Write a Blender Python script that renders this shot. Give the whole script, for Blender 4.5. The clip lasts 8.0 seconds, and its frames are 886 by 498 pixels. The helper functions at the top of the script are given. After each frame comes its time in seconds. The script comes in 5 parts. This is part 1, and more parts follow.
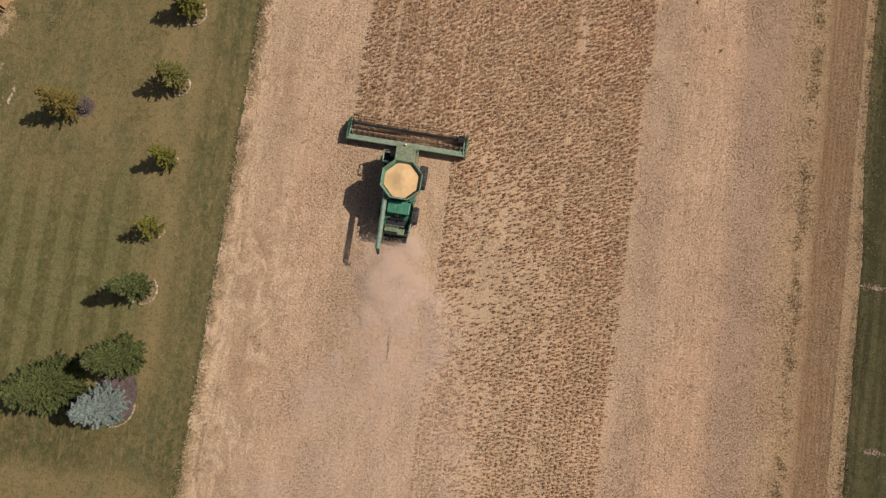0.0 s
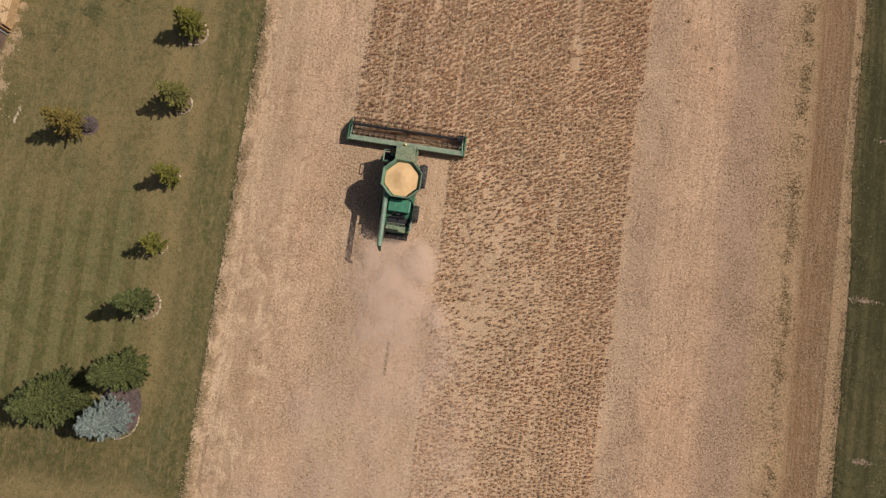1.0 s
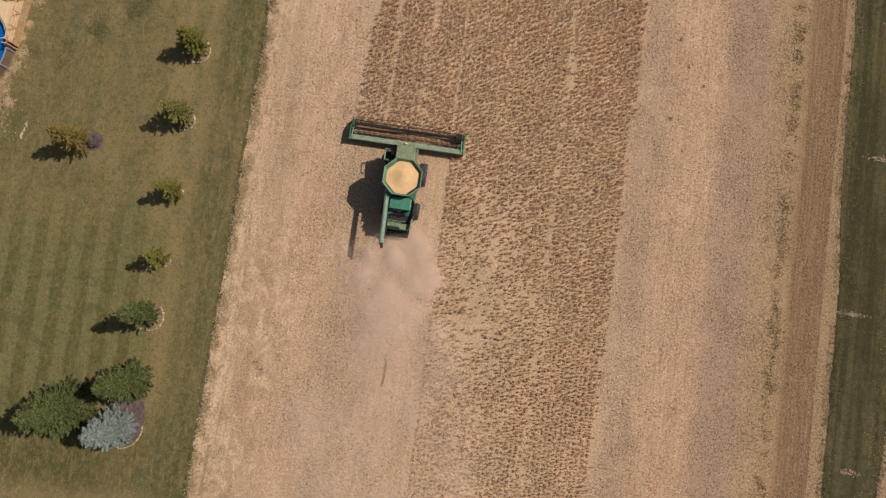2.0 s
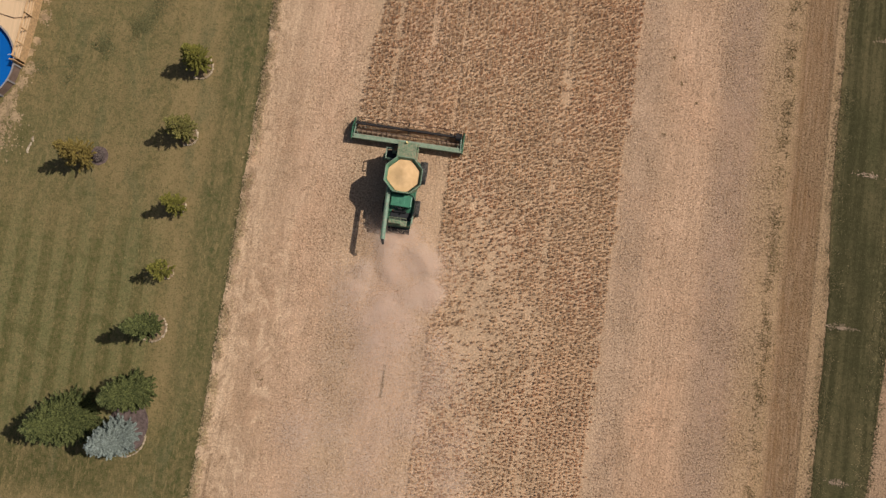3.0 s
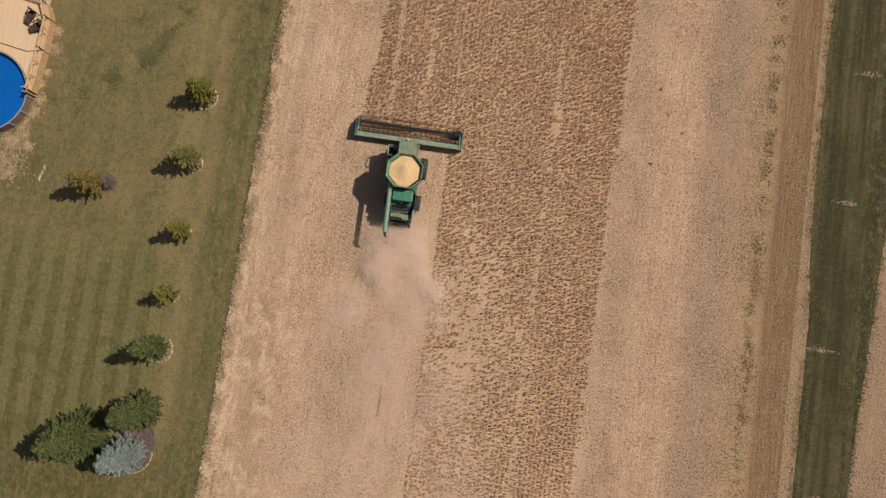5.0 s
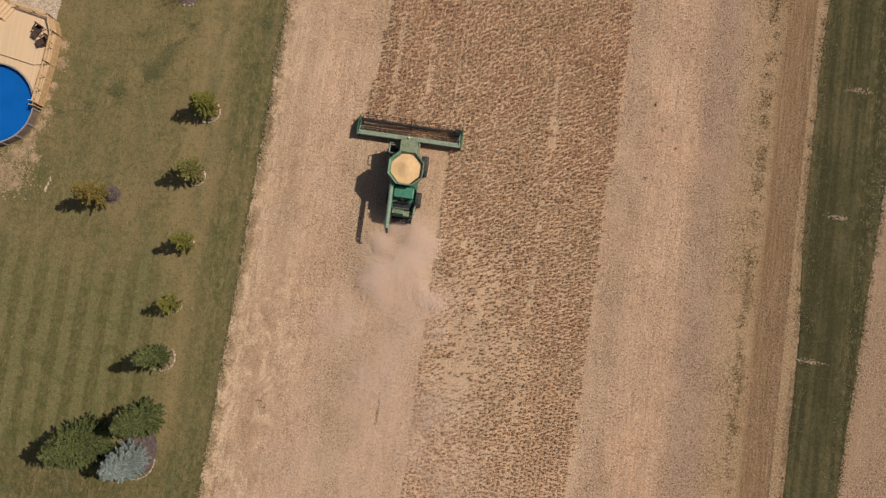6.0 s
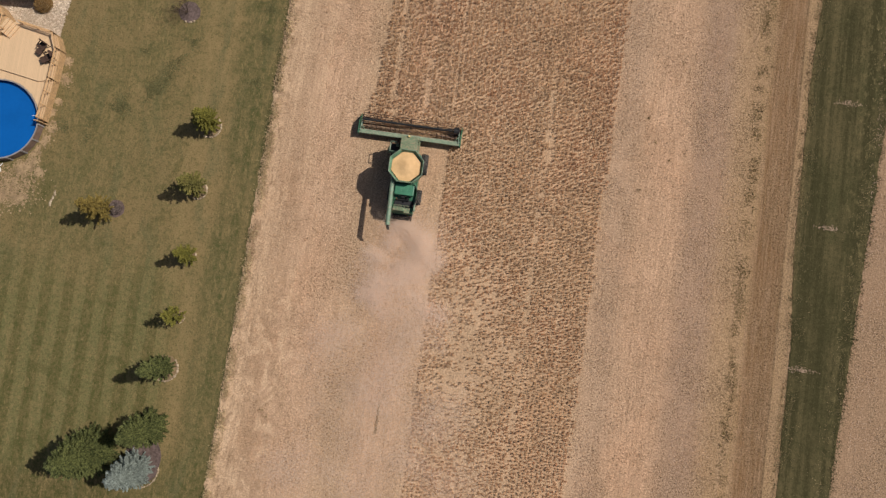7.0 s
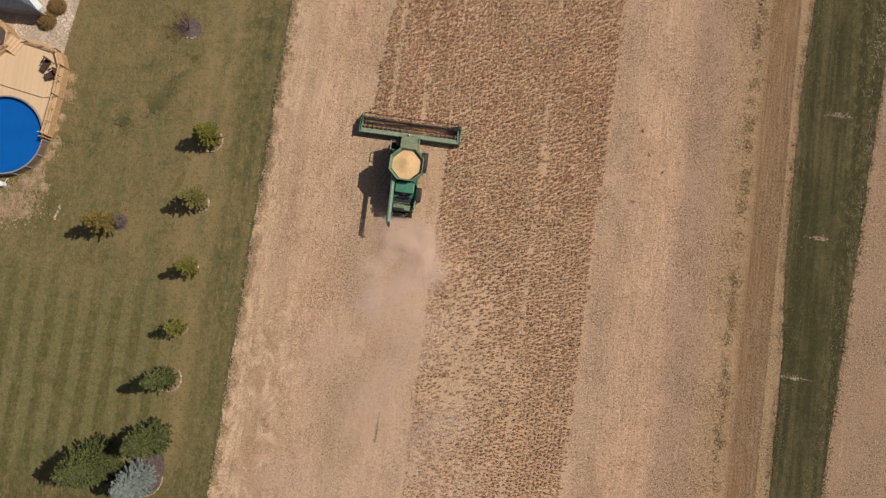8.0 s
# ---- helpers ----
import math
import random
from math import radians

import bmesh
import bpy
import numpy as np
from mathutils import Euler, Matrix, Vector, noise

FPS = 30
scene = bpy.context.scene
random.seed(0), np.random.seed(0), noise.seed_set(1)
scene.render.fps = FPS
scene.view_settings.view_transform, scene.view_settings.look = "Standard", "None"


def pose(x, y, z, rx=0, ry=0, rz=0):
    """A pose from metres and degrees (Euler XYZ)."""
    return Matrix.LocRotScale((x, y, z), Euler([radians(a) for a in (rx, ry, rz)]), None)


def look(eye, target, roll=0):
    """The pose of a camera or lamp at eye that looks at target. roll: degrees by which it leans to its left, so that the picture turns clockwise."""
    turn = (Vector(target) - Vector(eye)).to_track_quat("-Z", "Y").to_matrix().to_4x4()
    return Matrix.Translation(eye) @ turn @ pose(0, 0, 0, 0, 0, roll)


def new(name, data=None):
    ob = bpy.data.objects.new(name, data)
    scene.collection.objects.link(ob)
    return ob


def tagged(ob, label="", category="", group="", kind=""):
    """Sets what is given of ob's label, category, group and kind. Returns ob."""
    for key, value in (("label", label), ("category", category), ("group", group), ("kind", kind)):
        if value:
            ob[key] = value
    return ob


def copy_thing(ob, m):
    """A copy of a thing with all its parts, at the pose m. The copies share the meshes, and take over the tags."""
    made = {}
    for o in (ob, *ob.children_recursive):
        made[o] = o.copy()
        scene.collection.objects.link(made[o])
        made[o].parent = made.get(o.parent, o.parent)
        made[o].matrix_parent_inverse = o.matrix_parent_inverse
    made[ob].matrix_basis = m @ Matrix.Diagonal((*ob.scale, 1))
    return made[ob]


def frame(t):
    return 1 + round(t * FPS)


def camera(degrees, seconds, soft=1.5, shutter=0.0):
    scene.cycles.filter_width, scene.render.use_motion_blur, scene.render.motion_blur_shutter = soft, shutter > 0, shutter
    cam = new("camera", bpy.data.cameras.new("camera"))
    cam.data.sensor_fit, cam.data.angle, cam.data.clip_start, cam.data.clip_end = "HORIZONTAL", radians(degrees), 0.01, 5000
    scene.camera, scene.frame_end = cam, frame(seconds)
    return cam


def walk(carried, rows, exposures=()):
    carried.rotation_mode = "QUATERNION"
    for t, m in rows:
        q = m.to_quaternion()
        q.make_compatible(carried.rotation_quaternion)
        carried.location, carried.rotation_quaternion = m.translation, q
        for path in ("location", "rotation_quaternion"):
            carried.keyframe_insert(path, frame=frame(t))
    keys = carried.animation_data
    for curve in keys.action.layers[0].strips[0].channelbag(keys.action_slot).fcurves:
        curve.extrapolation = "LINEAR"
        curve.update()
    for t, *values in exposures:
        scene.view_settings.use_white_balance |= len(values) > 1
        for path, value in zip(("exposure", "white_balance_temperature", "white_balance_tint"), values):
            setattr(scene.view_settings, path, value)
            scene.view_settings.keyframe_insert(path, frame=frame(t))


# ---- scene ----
cam = camera(63.0, 8.0, soft=1.38)
PATH = [
    (0, (-0.913, 1.467, 56.302), (-0.917, 1.628, 54.309), 6.0),
    (0.5, (-0.853, 2.016, 56.98), (-0.858, 2.177, 54.987), 5.8),
    (1, (-0.785, 2.555, 57.654), (-0.79, 2.716, 55.661), 5.5),
    (1.5, (-0.71, 3.085, 58.325), (-0.716, 3.246, 56.331), 5.2),
    (3, (-0.459, 4.632, 60.316), (-0.469, 4.793, 58.323), 4.0),
    (3.5, (-0.371, 5.137, 60.975), (-0.383, 5.298, 58.981), 3.5),
    (4, (-0.284, 5.638, 61.631), (-0.297, 5.799, 59.637), 3.1),
    (4.5, (-0.199, 6.136, 62.284), (-0.213, 6.297, 60.291), 2.6),
    (6, (0.032, 7.626, 64.236), (0.014, 7.786, 62.242), 1.5),
    (6.5, (0.095, 8.124, 64.884), (0.077, 8.284, 62.89), 1.2),
    (7, (0.15, 8.625, 65.531), (0.131, 8.784, 63.538), 0.9),
    (7.5, (0.194, 9.129, 66.178), (0.174, 9.288, 64.184), 0.7),
    (8, (0.226, 9.638, 66.824), (0.207, 9.796, 64.831), 0.6),
]
walk(cam, [(t, look(eye, target, roll)) for t, eye, target, roll in PATH], exposures=[(0.0, 0.0), (8.0, 0.0)])

# ---- world and sun ----
SUN_EL, SUN_AZ = 52.0, 67.7
world = bpy.data.worlds.new("sky")
world.use_nodes = True
scene.world = world
sky = world.node_tree.nodes.new("ShaderNodeTexSky")
sky.sky_type, sky.sun_disc = "NISHITA", False
sky.sun_elevation, sky.sun_rotation = radians(SUN_EL), radians(SUN_AZ)
sky.dust_density = 2.5
back = world.node_tree.nodes["Background"]
back.inputs["Strength"].default_value = 0.05
world.node_tree.links.new(sky.outputs["Color"], back.inputs["Color"])
sun_data = bpy.data.lights.new("sun", "SUN")
sun_data.energy, sun_data.angle, sun_data.color = 3.9, radians(0.55), (1.0, 0.94, 0.85)
sun = new("sun", sun_data)
ce = math.cos(radians(SUN_EL))
sun_dir = Vector((math.sin(radians(SUN_AZ)) * ce, math.cos(radians(SUN_AZ)) * ce, math.sin(radians(SUN_EL))))
sun.matrix_world = look(sun_dir * 90, (0, 0, 0))


# ---- materials ----
class Nodes:
    """Short hand for building a node material."""

    def __init__(self, name):
        self.mat = bpy.data.materials.new(name)
        self.mat.use_nodes = True
        self.tree = self.mat.node_tree
        self.bsdf = self.tree.nodes["Principled BSDF"]
        self.co = self.add("ShaderNodeTexCoord").outputs["Object"]

    def add(self, kind, **sets):
        n = self.tree.nodes.new(kind)
        for k, v in sets.items():
            setattr(n, k, v)
        return n

    def put(self, value, socket):
        if hasattr(value, "is_output"):
            self.tree.links.new(value, socket)
        else:
            socket.default_value = value

    def math(self, op, a, b=0.0, c=0.0, clamp=False):
        n = self.add("ShaderNodeMath", operation=op, use_clamp=clamp)
        for i, v in enumerate((a, b, c)):
            self.put(v, n.inputs[i])
        return n.outputs[0]

    def scaled(self, sx, sy, sz):
        n = self.add("ShaderNodeMapping")
        n.inputs["Scale"].default_value = (sx, sy, sz)
        self.put(self.co, n.inputs["Vector"])
        return n.outputs[0]

    def noise(self, scale, detail=4.0, rough=0.6, vec=None, distort=0.0):
        n = self.add("ShaderNodeTexNoise")
        self.put(vec if vec else self.co, n.inputs["Vector"])
        n.inputs["Scale"].default_value, n.inputs["Detail"].default_value = scale, detail
        n.inputs["Roughness"].default_value, n.inputs["Distortion"].default_value = rough, distort
        return n.outputs[0]

    def span(self, v, lo, hi, a=0.0, b=1.0, smooth=True):
        n = self.add("ShaderNodeMapRange", interpolation_type="SMOOTHSTEP" if smooth else "LINEAR")
        self.put(v, n.inputs["Value"])
        for key, val in (("From Min", lo), ("From Max", hi), ("To Min", a), ("To Max", b)):
            self.put(val, n.inputs[key])
        return n.outputs[0]

    def mix(self, fac, a, b, mode="MIX"):
        n = self.add("ShaderNodeMix", data_type="RGBA", blend_type=mode)
        self.put(fac, n.inputs[0])
        for v, s in ((a, n.inputs[6]), (b, n.inputs[7])):
            self.put((*v, 1.0) if isinstance(v, tuple) else v, s)
        return n.outputs[2]

    def ramp(self, fac, stops):
        n = self.add("ShaderNodeValToRGB")
        self.put(fac, n.inputs[0])
        els = n.color_ramp.elements
        while len(els) < len(stops):
            els.new(0.5)
        for e, (p, c) in zip(els, stops):
            e.position, e.color = p, (*c, 1.0)
        return n.outputs[0]

    def xyz(self):
        n = self.add("ShaderNodeSeparateXYZ")
        self.put(self.co, n.inputs[0])
        return n.outputs

    def done(self, colour, rough=0.8, metal=0.0, bump=None, depth=0.02, strength=0.6, spec=0.3):
        self.put((*colour, 1.0) if isinstance(colour, tuple) else colour, self.bsdf.inputs["Base Color"])
        self.put(rough, self.bsdf.inputs["Roughness"])
        self.bsdf.inputs["Metallic"].default_value = metal
        self.bsdf.inputs["Specular IOR Level"].default_value = spec
        if bump is not None:
            n = self.add("ShaderNodeBump")
            n.inputs["Strength"].default_value, n.inputs["Distance"].default_value = strength, depth
            self.put(bump, n.inputs["Height"])
            self.tree.links.new(n.outputs[0], self.bsdf.inputs["Normal"])
        return self.mat


def shade(c, k):
    return tuple(v * k for v in c)


def shade_by(n, col, k):
    return n.mix(1.0, col, (k, k, k), "MULTIPLY")


def plain(name, c, rough=0.6, metal=0.0, wear=0.25, scale=3.0, dirt=None, amount=0.0, spec=0.3):
    """A surface with grain, stains and, where given, dirt."""
    n = Nodes(name)
    big, fine = n.noise(scale, 5), n.noise(scale * 9, 3)
    col = n.mix(n.span(big, 0.3, 0.7), shade(c, 1 - wear), shade(c, 1 + wear * 0.6))
    col = n.mix(n.span(fine, 0.35, 0.75, 0, wear), col, shade(c, 0.5))
    if dirt:
        col = n.mix(n.span(n.noise(scale * 2.3, 6, 0.7), 0.62 - amount * 0.4, 0.8 - amount * 0.3, 0, 0.85), col, dirt)
    return n.done(col, n.span(fine, 0.3, 0.7, rough - 0.1, min(1, rough + 0.1)), metal, fine, 0.01, 0.25, spec)


def random_island(name, a, b, rough=0.85, soft=0.0, spec=0.2, tinge=None):
    """Many small pieces that differ one from another."""
    n = Nodes(name)
    rnd = n.add("ShaderNodeNewGeometry").outputs["Random Per Island"]
    col = n.mix(rnd, a, b)
    col = n.mix(n.span(n.noise(0.35, 3), 0.35, 0.7, 0, 0.45), col, shade(a, 0.75))
    if tinge:
        col = n.mix(n.span(n.noise(0.10, 4, 0.6), 0.44, 0.62, 0, 0.75), col, tinge)
    n.done(col, rough, spec=spec)
    if soft:
        tr = n.add("ShaderNodeBsdfTranslucent")
        n.put(col, tr.inputs[0])
        mixer = n.add("ShaderNodeMixShader")
        mixer.inputs[0].default_value = soft
        out = n.tree.nodes["Material Output"]
        n.tree.links.new(n.bsdf.outputs[0], mixer.inputs[1])
        n.tree.links.new(tr.outputs[0], mixer.inputs[2])
        n.tree.links.new(mixer.outputs[0], out.inputs[0])
    return n.mat


TAN, TAN2, PALE = (0.51, 0.347, 0.228), (0.45, 0.303, 0.197), (0.60, 0.418, 0.272)


def field_material():
    n = Nodes("stubble_soil")
    x, y, z = n.xyz()
    wob = n.math("MULTIPLY", n.math("SUBTRACT", n.noise(0.4, 4, vec=n.scaled(1, 0.25, 1)), 0.5), 1.0)
    xx = n.math("ADD", x, n.math("MULTIPLY", wob, n.span(x, 24, 27, 1.0, 0.25)))
    fac = n.span(xx, -20, 44, 0, 1, smooth=False)
    stops = []
    for px, c in ((-20, TAN2), (-17.6, PALE), (-15.4, TAN2), (-12.5, (0.54, 0.354, 0.234)), (-10.6, (0.52, 0.345, 0.228)), (-8.6, (0.47, 0.325, 0.21)), (-6.8, (0.475, 0.325, 0.21)), (-5, (0.53, 0.352, 0.232)), (0, (0.51, 0.35, 0.225)), (12.6, (0.49, 0.33, 0.21)), (13.9, (0.45, 0.302, 0.203)), (15.4, (0.44, 0.296, 0.20)), (16.8, (0.495, 0.322, 0.21)),
                  (18, (0.52, 0.335, 0.22)), (20.3, (0.50, 0.322, 0.21)), (21.7, (0.36, 0.238, 0.166)), (23.6, (0.36, 0.238, 0.164)), (24.8, (0.385, 0.252, 0.148)), (27.4, (0.325, 0.21, 0.112)), (27.9, (0.19, 0.106, 0.05)), (30.2, (0.165, 0.09, 0.041)), (30.45, (0.315, 0.205, 0.11)), (31.1, (0.29, 0.193, 0.105)), (36, (0.285, 0.186, 0.118))):
        stops.append(((px + 20) / 64, c))
    col = n.ramp(fac, stops)
    # broad sun-bleached and ruddy patches
    patch = n.noise(0.10, 4, 0.6)
    col = n.mix(n.span(patch, 0.46, 0.64, 0, 0.5), col, shade_by(n, col, 1.16))
    ruddy = n.noise(0.16, 4, 0.6, n.scaled(1, 0.6, 1), 0.8)
    col = n.mix(n.span(ruddy, 0.5, 0.66, 0, 0.4), col, n.mix(1.0, col, (1.03, 0.93, 0.86), "MULTIPLY"))
    # faint drill lines and wheel streaks
    streak = n.noise(2.0, 4, 0.65, n.scaled(1, 0.09, 1))
    col = n.mix(n.span(streak, 0.42, 0.68, 0, 0.34), col, (0.36, 0.235, 0.15))
    fine_row = n.noise(5.2, 2, 0.6, n.scaled(1, 0.05, 1))
    col = n.mix(n.math("MULTIPLY", n.span(fine_row, 0.42, 0.64, 0, 0.5), n.span(x, 13, 17, 0.5, 0.85)), col, (0.33, 0.21, 0.13))
    # worked brown strip with close dark lines, beside the ditch
    strip = n.math("MULTIPLY", n.span(x, 27.6, 28.1), n.span(x, 30.25, 30.5, 1, 0))
    ridge = n.math("SINE", n.math("MULTIPLY", n.math("ADD", x, n.math("MULTIPLY", wob, 0.1)), 2 * math.pi / 0.31))
    col = n.mix(n.math("MULTIPLY", n.math("MULTIPLY", n.span(ridge, 0.1, 0.9), strip), n.span(n.noise(0.8, 4, 0.7), 0.35, 0.6, 0.1, 0.7)), col, (0.155, 0.088, 0.045))
    lip = n.math("MULTIPLY", n.span(x, 30.18, 30.32), n.span(x, 30.38, 30.5, 1, 0))
    col = n.mix(n.math("MULTIPLY", lip, n.span(n.noise(0.7, 4, 0.7), 0.35, 0.6, 0.25, 0.8)), col, (0.095, 0.058, 0.03))
    # flattened straw in swirls and slanting tracks next to the lawn
    slant = n.add("ShaderNodeMapping")
    slant.inputs["Rotation"].default_value = (0, 0, radians(9))
    slant.inputs["Scale"].default_value = (1, 0.06, 1)
    n.put(n.co, slant.inputs["Vector"])
    near_lawn = n.span(x, -14.5, -10.5, 1, 0.12)
    track = n.noise(1.3, 4, 0.6, slant.outputs[0], 1.2)
    col = n.mix(n.math("MULTIPLY", n.span(track, 0.54, 0.62, 0, 0.4), near_lawn), col, (0.62, 0.43, 0.28))
    swirl = n.noise(0.55, 4, 0.6, n.scaled(1, 0.6, 1), 2.2)
    south = n.span(y, 4, 14, 1.0, 0.3)
    col = n.mix(n.math("MULTIPLY", n.span(swirl, 0.53, 0.62, 0, 0.65), n.math("MULTIPLY", near_lawn, south)), col, (0.63, 0.445, 0.295))
    col = n.mix(n.math("MULTIPLY", n.span(swirl, 0.47, 0.37, 0, 0.65), n.math("MULTIPLY", near_lawn, south)), col, (0.34, 0.225, 0.14))
    # trodden, darker soil and dead stems in a broken line just off the lawn
    margin = n.math("MULTIPLY", n.span(x, -18.4, -17.7), n.span(x, -16.9, -16.0, 1, 0))
    col = n.mix(n.math("MULTIPLY", margin, n.span(n.noise(0.9, 5, 0.7, n.scaled(1, 0.4, 1), 1.0), 0.50, 0.62, 0, 0.75)), col, (0.27, 0.175, 0.105))
    # specks of shade between the stubs, painted into the colour, thick in some places and thin in others
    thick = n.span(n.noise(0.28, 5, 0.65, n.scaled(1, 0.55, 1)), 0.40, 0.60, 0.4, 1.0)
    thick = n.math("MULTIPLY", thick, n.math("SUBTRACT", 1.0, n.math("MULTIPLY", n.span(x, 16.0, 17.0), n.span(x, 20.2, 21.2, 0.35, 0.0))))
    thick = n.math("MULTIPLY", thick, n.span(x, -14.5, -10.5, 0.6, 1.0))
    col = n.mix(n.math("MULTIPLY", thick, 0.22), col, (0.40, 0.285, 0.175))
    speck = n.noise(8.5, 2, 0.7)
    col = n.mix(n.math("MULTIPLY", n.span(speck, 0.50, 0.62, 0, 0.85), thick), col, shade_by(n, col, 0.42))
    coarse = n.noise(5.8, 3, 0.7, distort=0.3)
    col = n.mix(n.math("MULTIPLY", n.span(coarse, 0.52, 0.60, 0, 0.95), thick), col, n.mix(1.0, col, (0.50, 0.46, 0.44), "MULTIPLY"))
    # sunlit granules, likewise painted in by brightening the soil colour
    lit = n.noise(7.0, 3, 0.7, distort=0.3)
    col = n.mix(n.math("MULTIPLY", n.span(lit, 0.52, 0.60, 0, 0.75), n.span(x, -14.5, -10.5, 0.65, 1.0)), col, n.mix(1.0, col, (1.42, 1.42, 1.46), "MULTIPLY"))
    return n.done(col, 0.95, bump=n.math("ADD", speck, lit), depth=0.06, strength=0.8, spec=0.1)


def lawn_material(name, dry, green, dark, stripes=True):
    n = Nodes(name)
    x, y, z = n.xyz()
    wob = n.math("MULTIPLY", n.math("SUBTRACT", n.noise(0.5, 3), 0.5), 0.5)
    xx = n.math("ADD", x, wob)
    patch = n.math("ADD", n.math("MULTIPLY", n.noise(0.11, 5, 0.6), 0.7), n.math("MULTIPLY", n.noise(0.6, 4, 0.65), 0.3))
    col = n.mix(n.span(patch, 0.40, 0.60), green, dry)
    if stripes:
        lap = n.math("MULTIPLY", n.span(xx, -22.6, -20.0), n.span(n.noise(0.5, 5, 0.65, n.scaled(1, 0.3, 1)), 0.35, 0.65, 0.6, 1.0))
        turn = n.math("SINE", n.math("MULTIPLY", n.math("SUBTRACT", xx, n.math("MULTIPLY", y, 0.018)), 2 * math.pi / 1.55))
        col = n.mix(n.math("MULTIPLY", lap, n.span(turn, -0.6, 0.6, 0.6, 1.0)), col, (0.068, 0.074, 0.029))
        worn = n.math("MULTIPLY", n.span(x, -26.5, -24.5), n.span(x, -22.6, -21.2, 1, 0))
        col = n.mix(n.math("MULTIPLY", worn, n.span(n.noise(0.4, 4), 0.35, 0.6, 0.3, 0.95)), col, shade(dry, 1.2))
    else:
        # worn tracks run along the ditch; its edge towards the field is dry
        band = n.noise(1.1, 4, 0.65, n.scaled(1, 0.03, 1))
        col = n.mix(n.span(band, 0.38, 0.60, 0.1, 0.9), col, dark)
        col = n.mix(n.span(n.noise(0.5, 4, 0.6, n.scaled(1, 0.3, 1)), 0.48, 0.68, 0, 0.45), col, dry)
        rim = n.math("ADD", xx, n.math("MULTIPLY", n.noise(3.0, 3, 0.6, n.scaled(1, 0.05, 1)), 1.0))
        col = n.mix(n.span(rim, 31.6, 32.2, 0.6, 0.0), col, (0.17, 0.125, 0.062))
        col = n.mix(n.math("MULTIPLY", n.span(x, 34.5, 36.5, 0, 0.6), n.span(n.noise(2.2, 4, 0.75, n.scaled(1, 0.5, 1)), 0.52, 0.64)), col, shade(dry, 1.6))
    if stripes:
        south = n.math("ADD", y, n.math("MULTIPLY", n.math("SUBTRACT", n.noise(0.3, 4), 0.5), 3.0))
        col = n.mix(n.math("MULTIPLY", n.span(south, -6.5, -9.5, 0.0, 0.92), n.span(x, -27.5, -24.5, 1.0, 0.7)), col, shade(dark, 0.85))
        col = n.mix(n.math("MULTIPLY", n.span(south, -13.4, -15.4, 0.0, 0.8), n.span(x, -20.6, -19.4, 1.0, 0.2)), col, shade(dry, 1.12))
    if stripes:
        # thatch drawn out along the mower's way, and cooler green between
        comb = n.add("ShaderNodeMapping")
        comb.inputs["Rotation"].default_value = (0, 0, radians(-14))
        comb.inputs["Scale"].default_value = (1, 0.28, 1)
        n.put(n.co, comb.inputs["Vector"])
        thatch = n.noise(2.6, 5, 0.7, comb.outputs[0], 0.6)
        col = n.mix(n.span(thatch, 0.50, 0.64, 0, 0.5), col, shade(dry, 1.3))
        cool = n.noise(0.42, 5, 0.65, comb.outputs[0], 0.8)
        col = n.mix(n.span(cool, 0.50, 0.66, 0, 0.55), col, (0.112, 0.112, 0.055))
        # the mower's passes: strongest on the open part of the lawn, a darker lap along the field
        band = n.math("SINE", n.math("MULTIPLY", xx, math.pi / 1.0))
        open_part = n.math("MULTIPLY", n.span(n.math("ADD", y, n.math("MULTIPLY", wob, 6)), 2, 12, 1, 0.12), n.math("MULTIPLY", n.span(xx, -25.5, -22.5, 1.0, 0.15), n.span(y, -11.5, -8.5)))
        col = n.mix(n.math("MULTIPLY", open_part, n.span(n.noise(0.25, 3), 0.3, 0.65, 0.85, 0.5)), col, (0.116, 0.116, 0.043))
        col = n.mix(n.math("MULTIPLY", n.span(band, -0.3, 0.3), n.math("MULTIPLY", open_part, n.span(n.noise(0.7, 4), 0.3, 0.6, 0.45, 0.85))), col, dark)
        col = n.mix(n.math("MULTIPLY", open_part, n.span(band, 0.4, -0.4, 0, 0.5)), col, (0.165, 0.152, 0.067))
    wisp = n.noise(1.3, 5, 0.7, n.scaled(1, 0.45, 1), 1.5)
    col = n.mix(n.span(wisp, 0.5, 0.62, 0, 0.3 if stripes else 0.1), col, shade(dry, 1.25))
    mid = n.noise(2.4, 4, 0.7)
    col = n.mix(n.span(mid, 0.42, 0.60, 0, 0.35 if stripes else 0.12), col, shade(dry, 0.9))
    col = n.mix(n.span(mid, 0.50, 0.36, 0, 0.4), col, dark)
    blot = n.noise(0.33, 5, 0.7, distort=0.6)
    col = n.mix(n.span(blot, 0.57, 0.68, 0, 0.5), col, dark)
    tuft = n.noise(6.0, 4, 0.75)
    col = n.mix(n.span(tuft, 0.48, 0.68, 0, 0.6), col, shade(dark, 0.7))
    fleck = n.noise(8.0, 3, 0.7, n.scaled(1, 0.4, 1), 0.8)
    col = n.mix(n.span(fleck, 0.57, 0.70, 0, 0.5), col, shade(dry, 1.5))
    return n.done(col, 0.95, bump=tuft, depth=0.08, strength=0.7, spec=0.08)


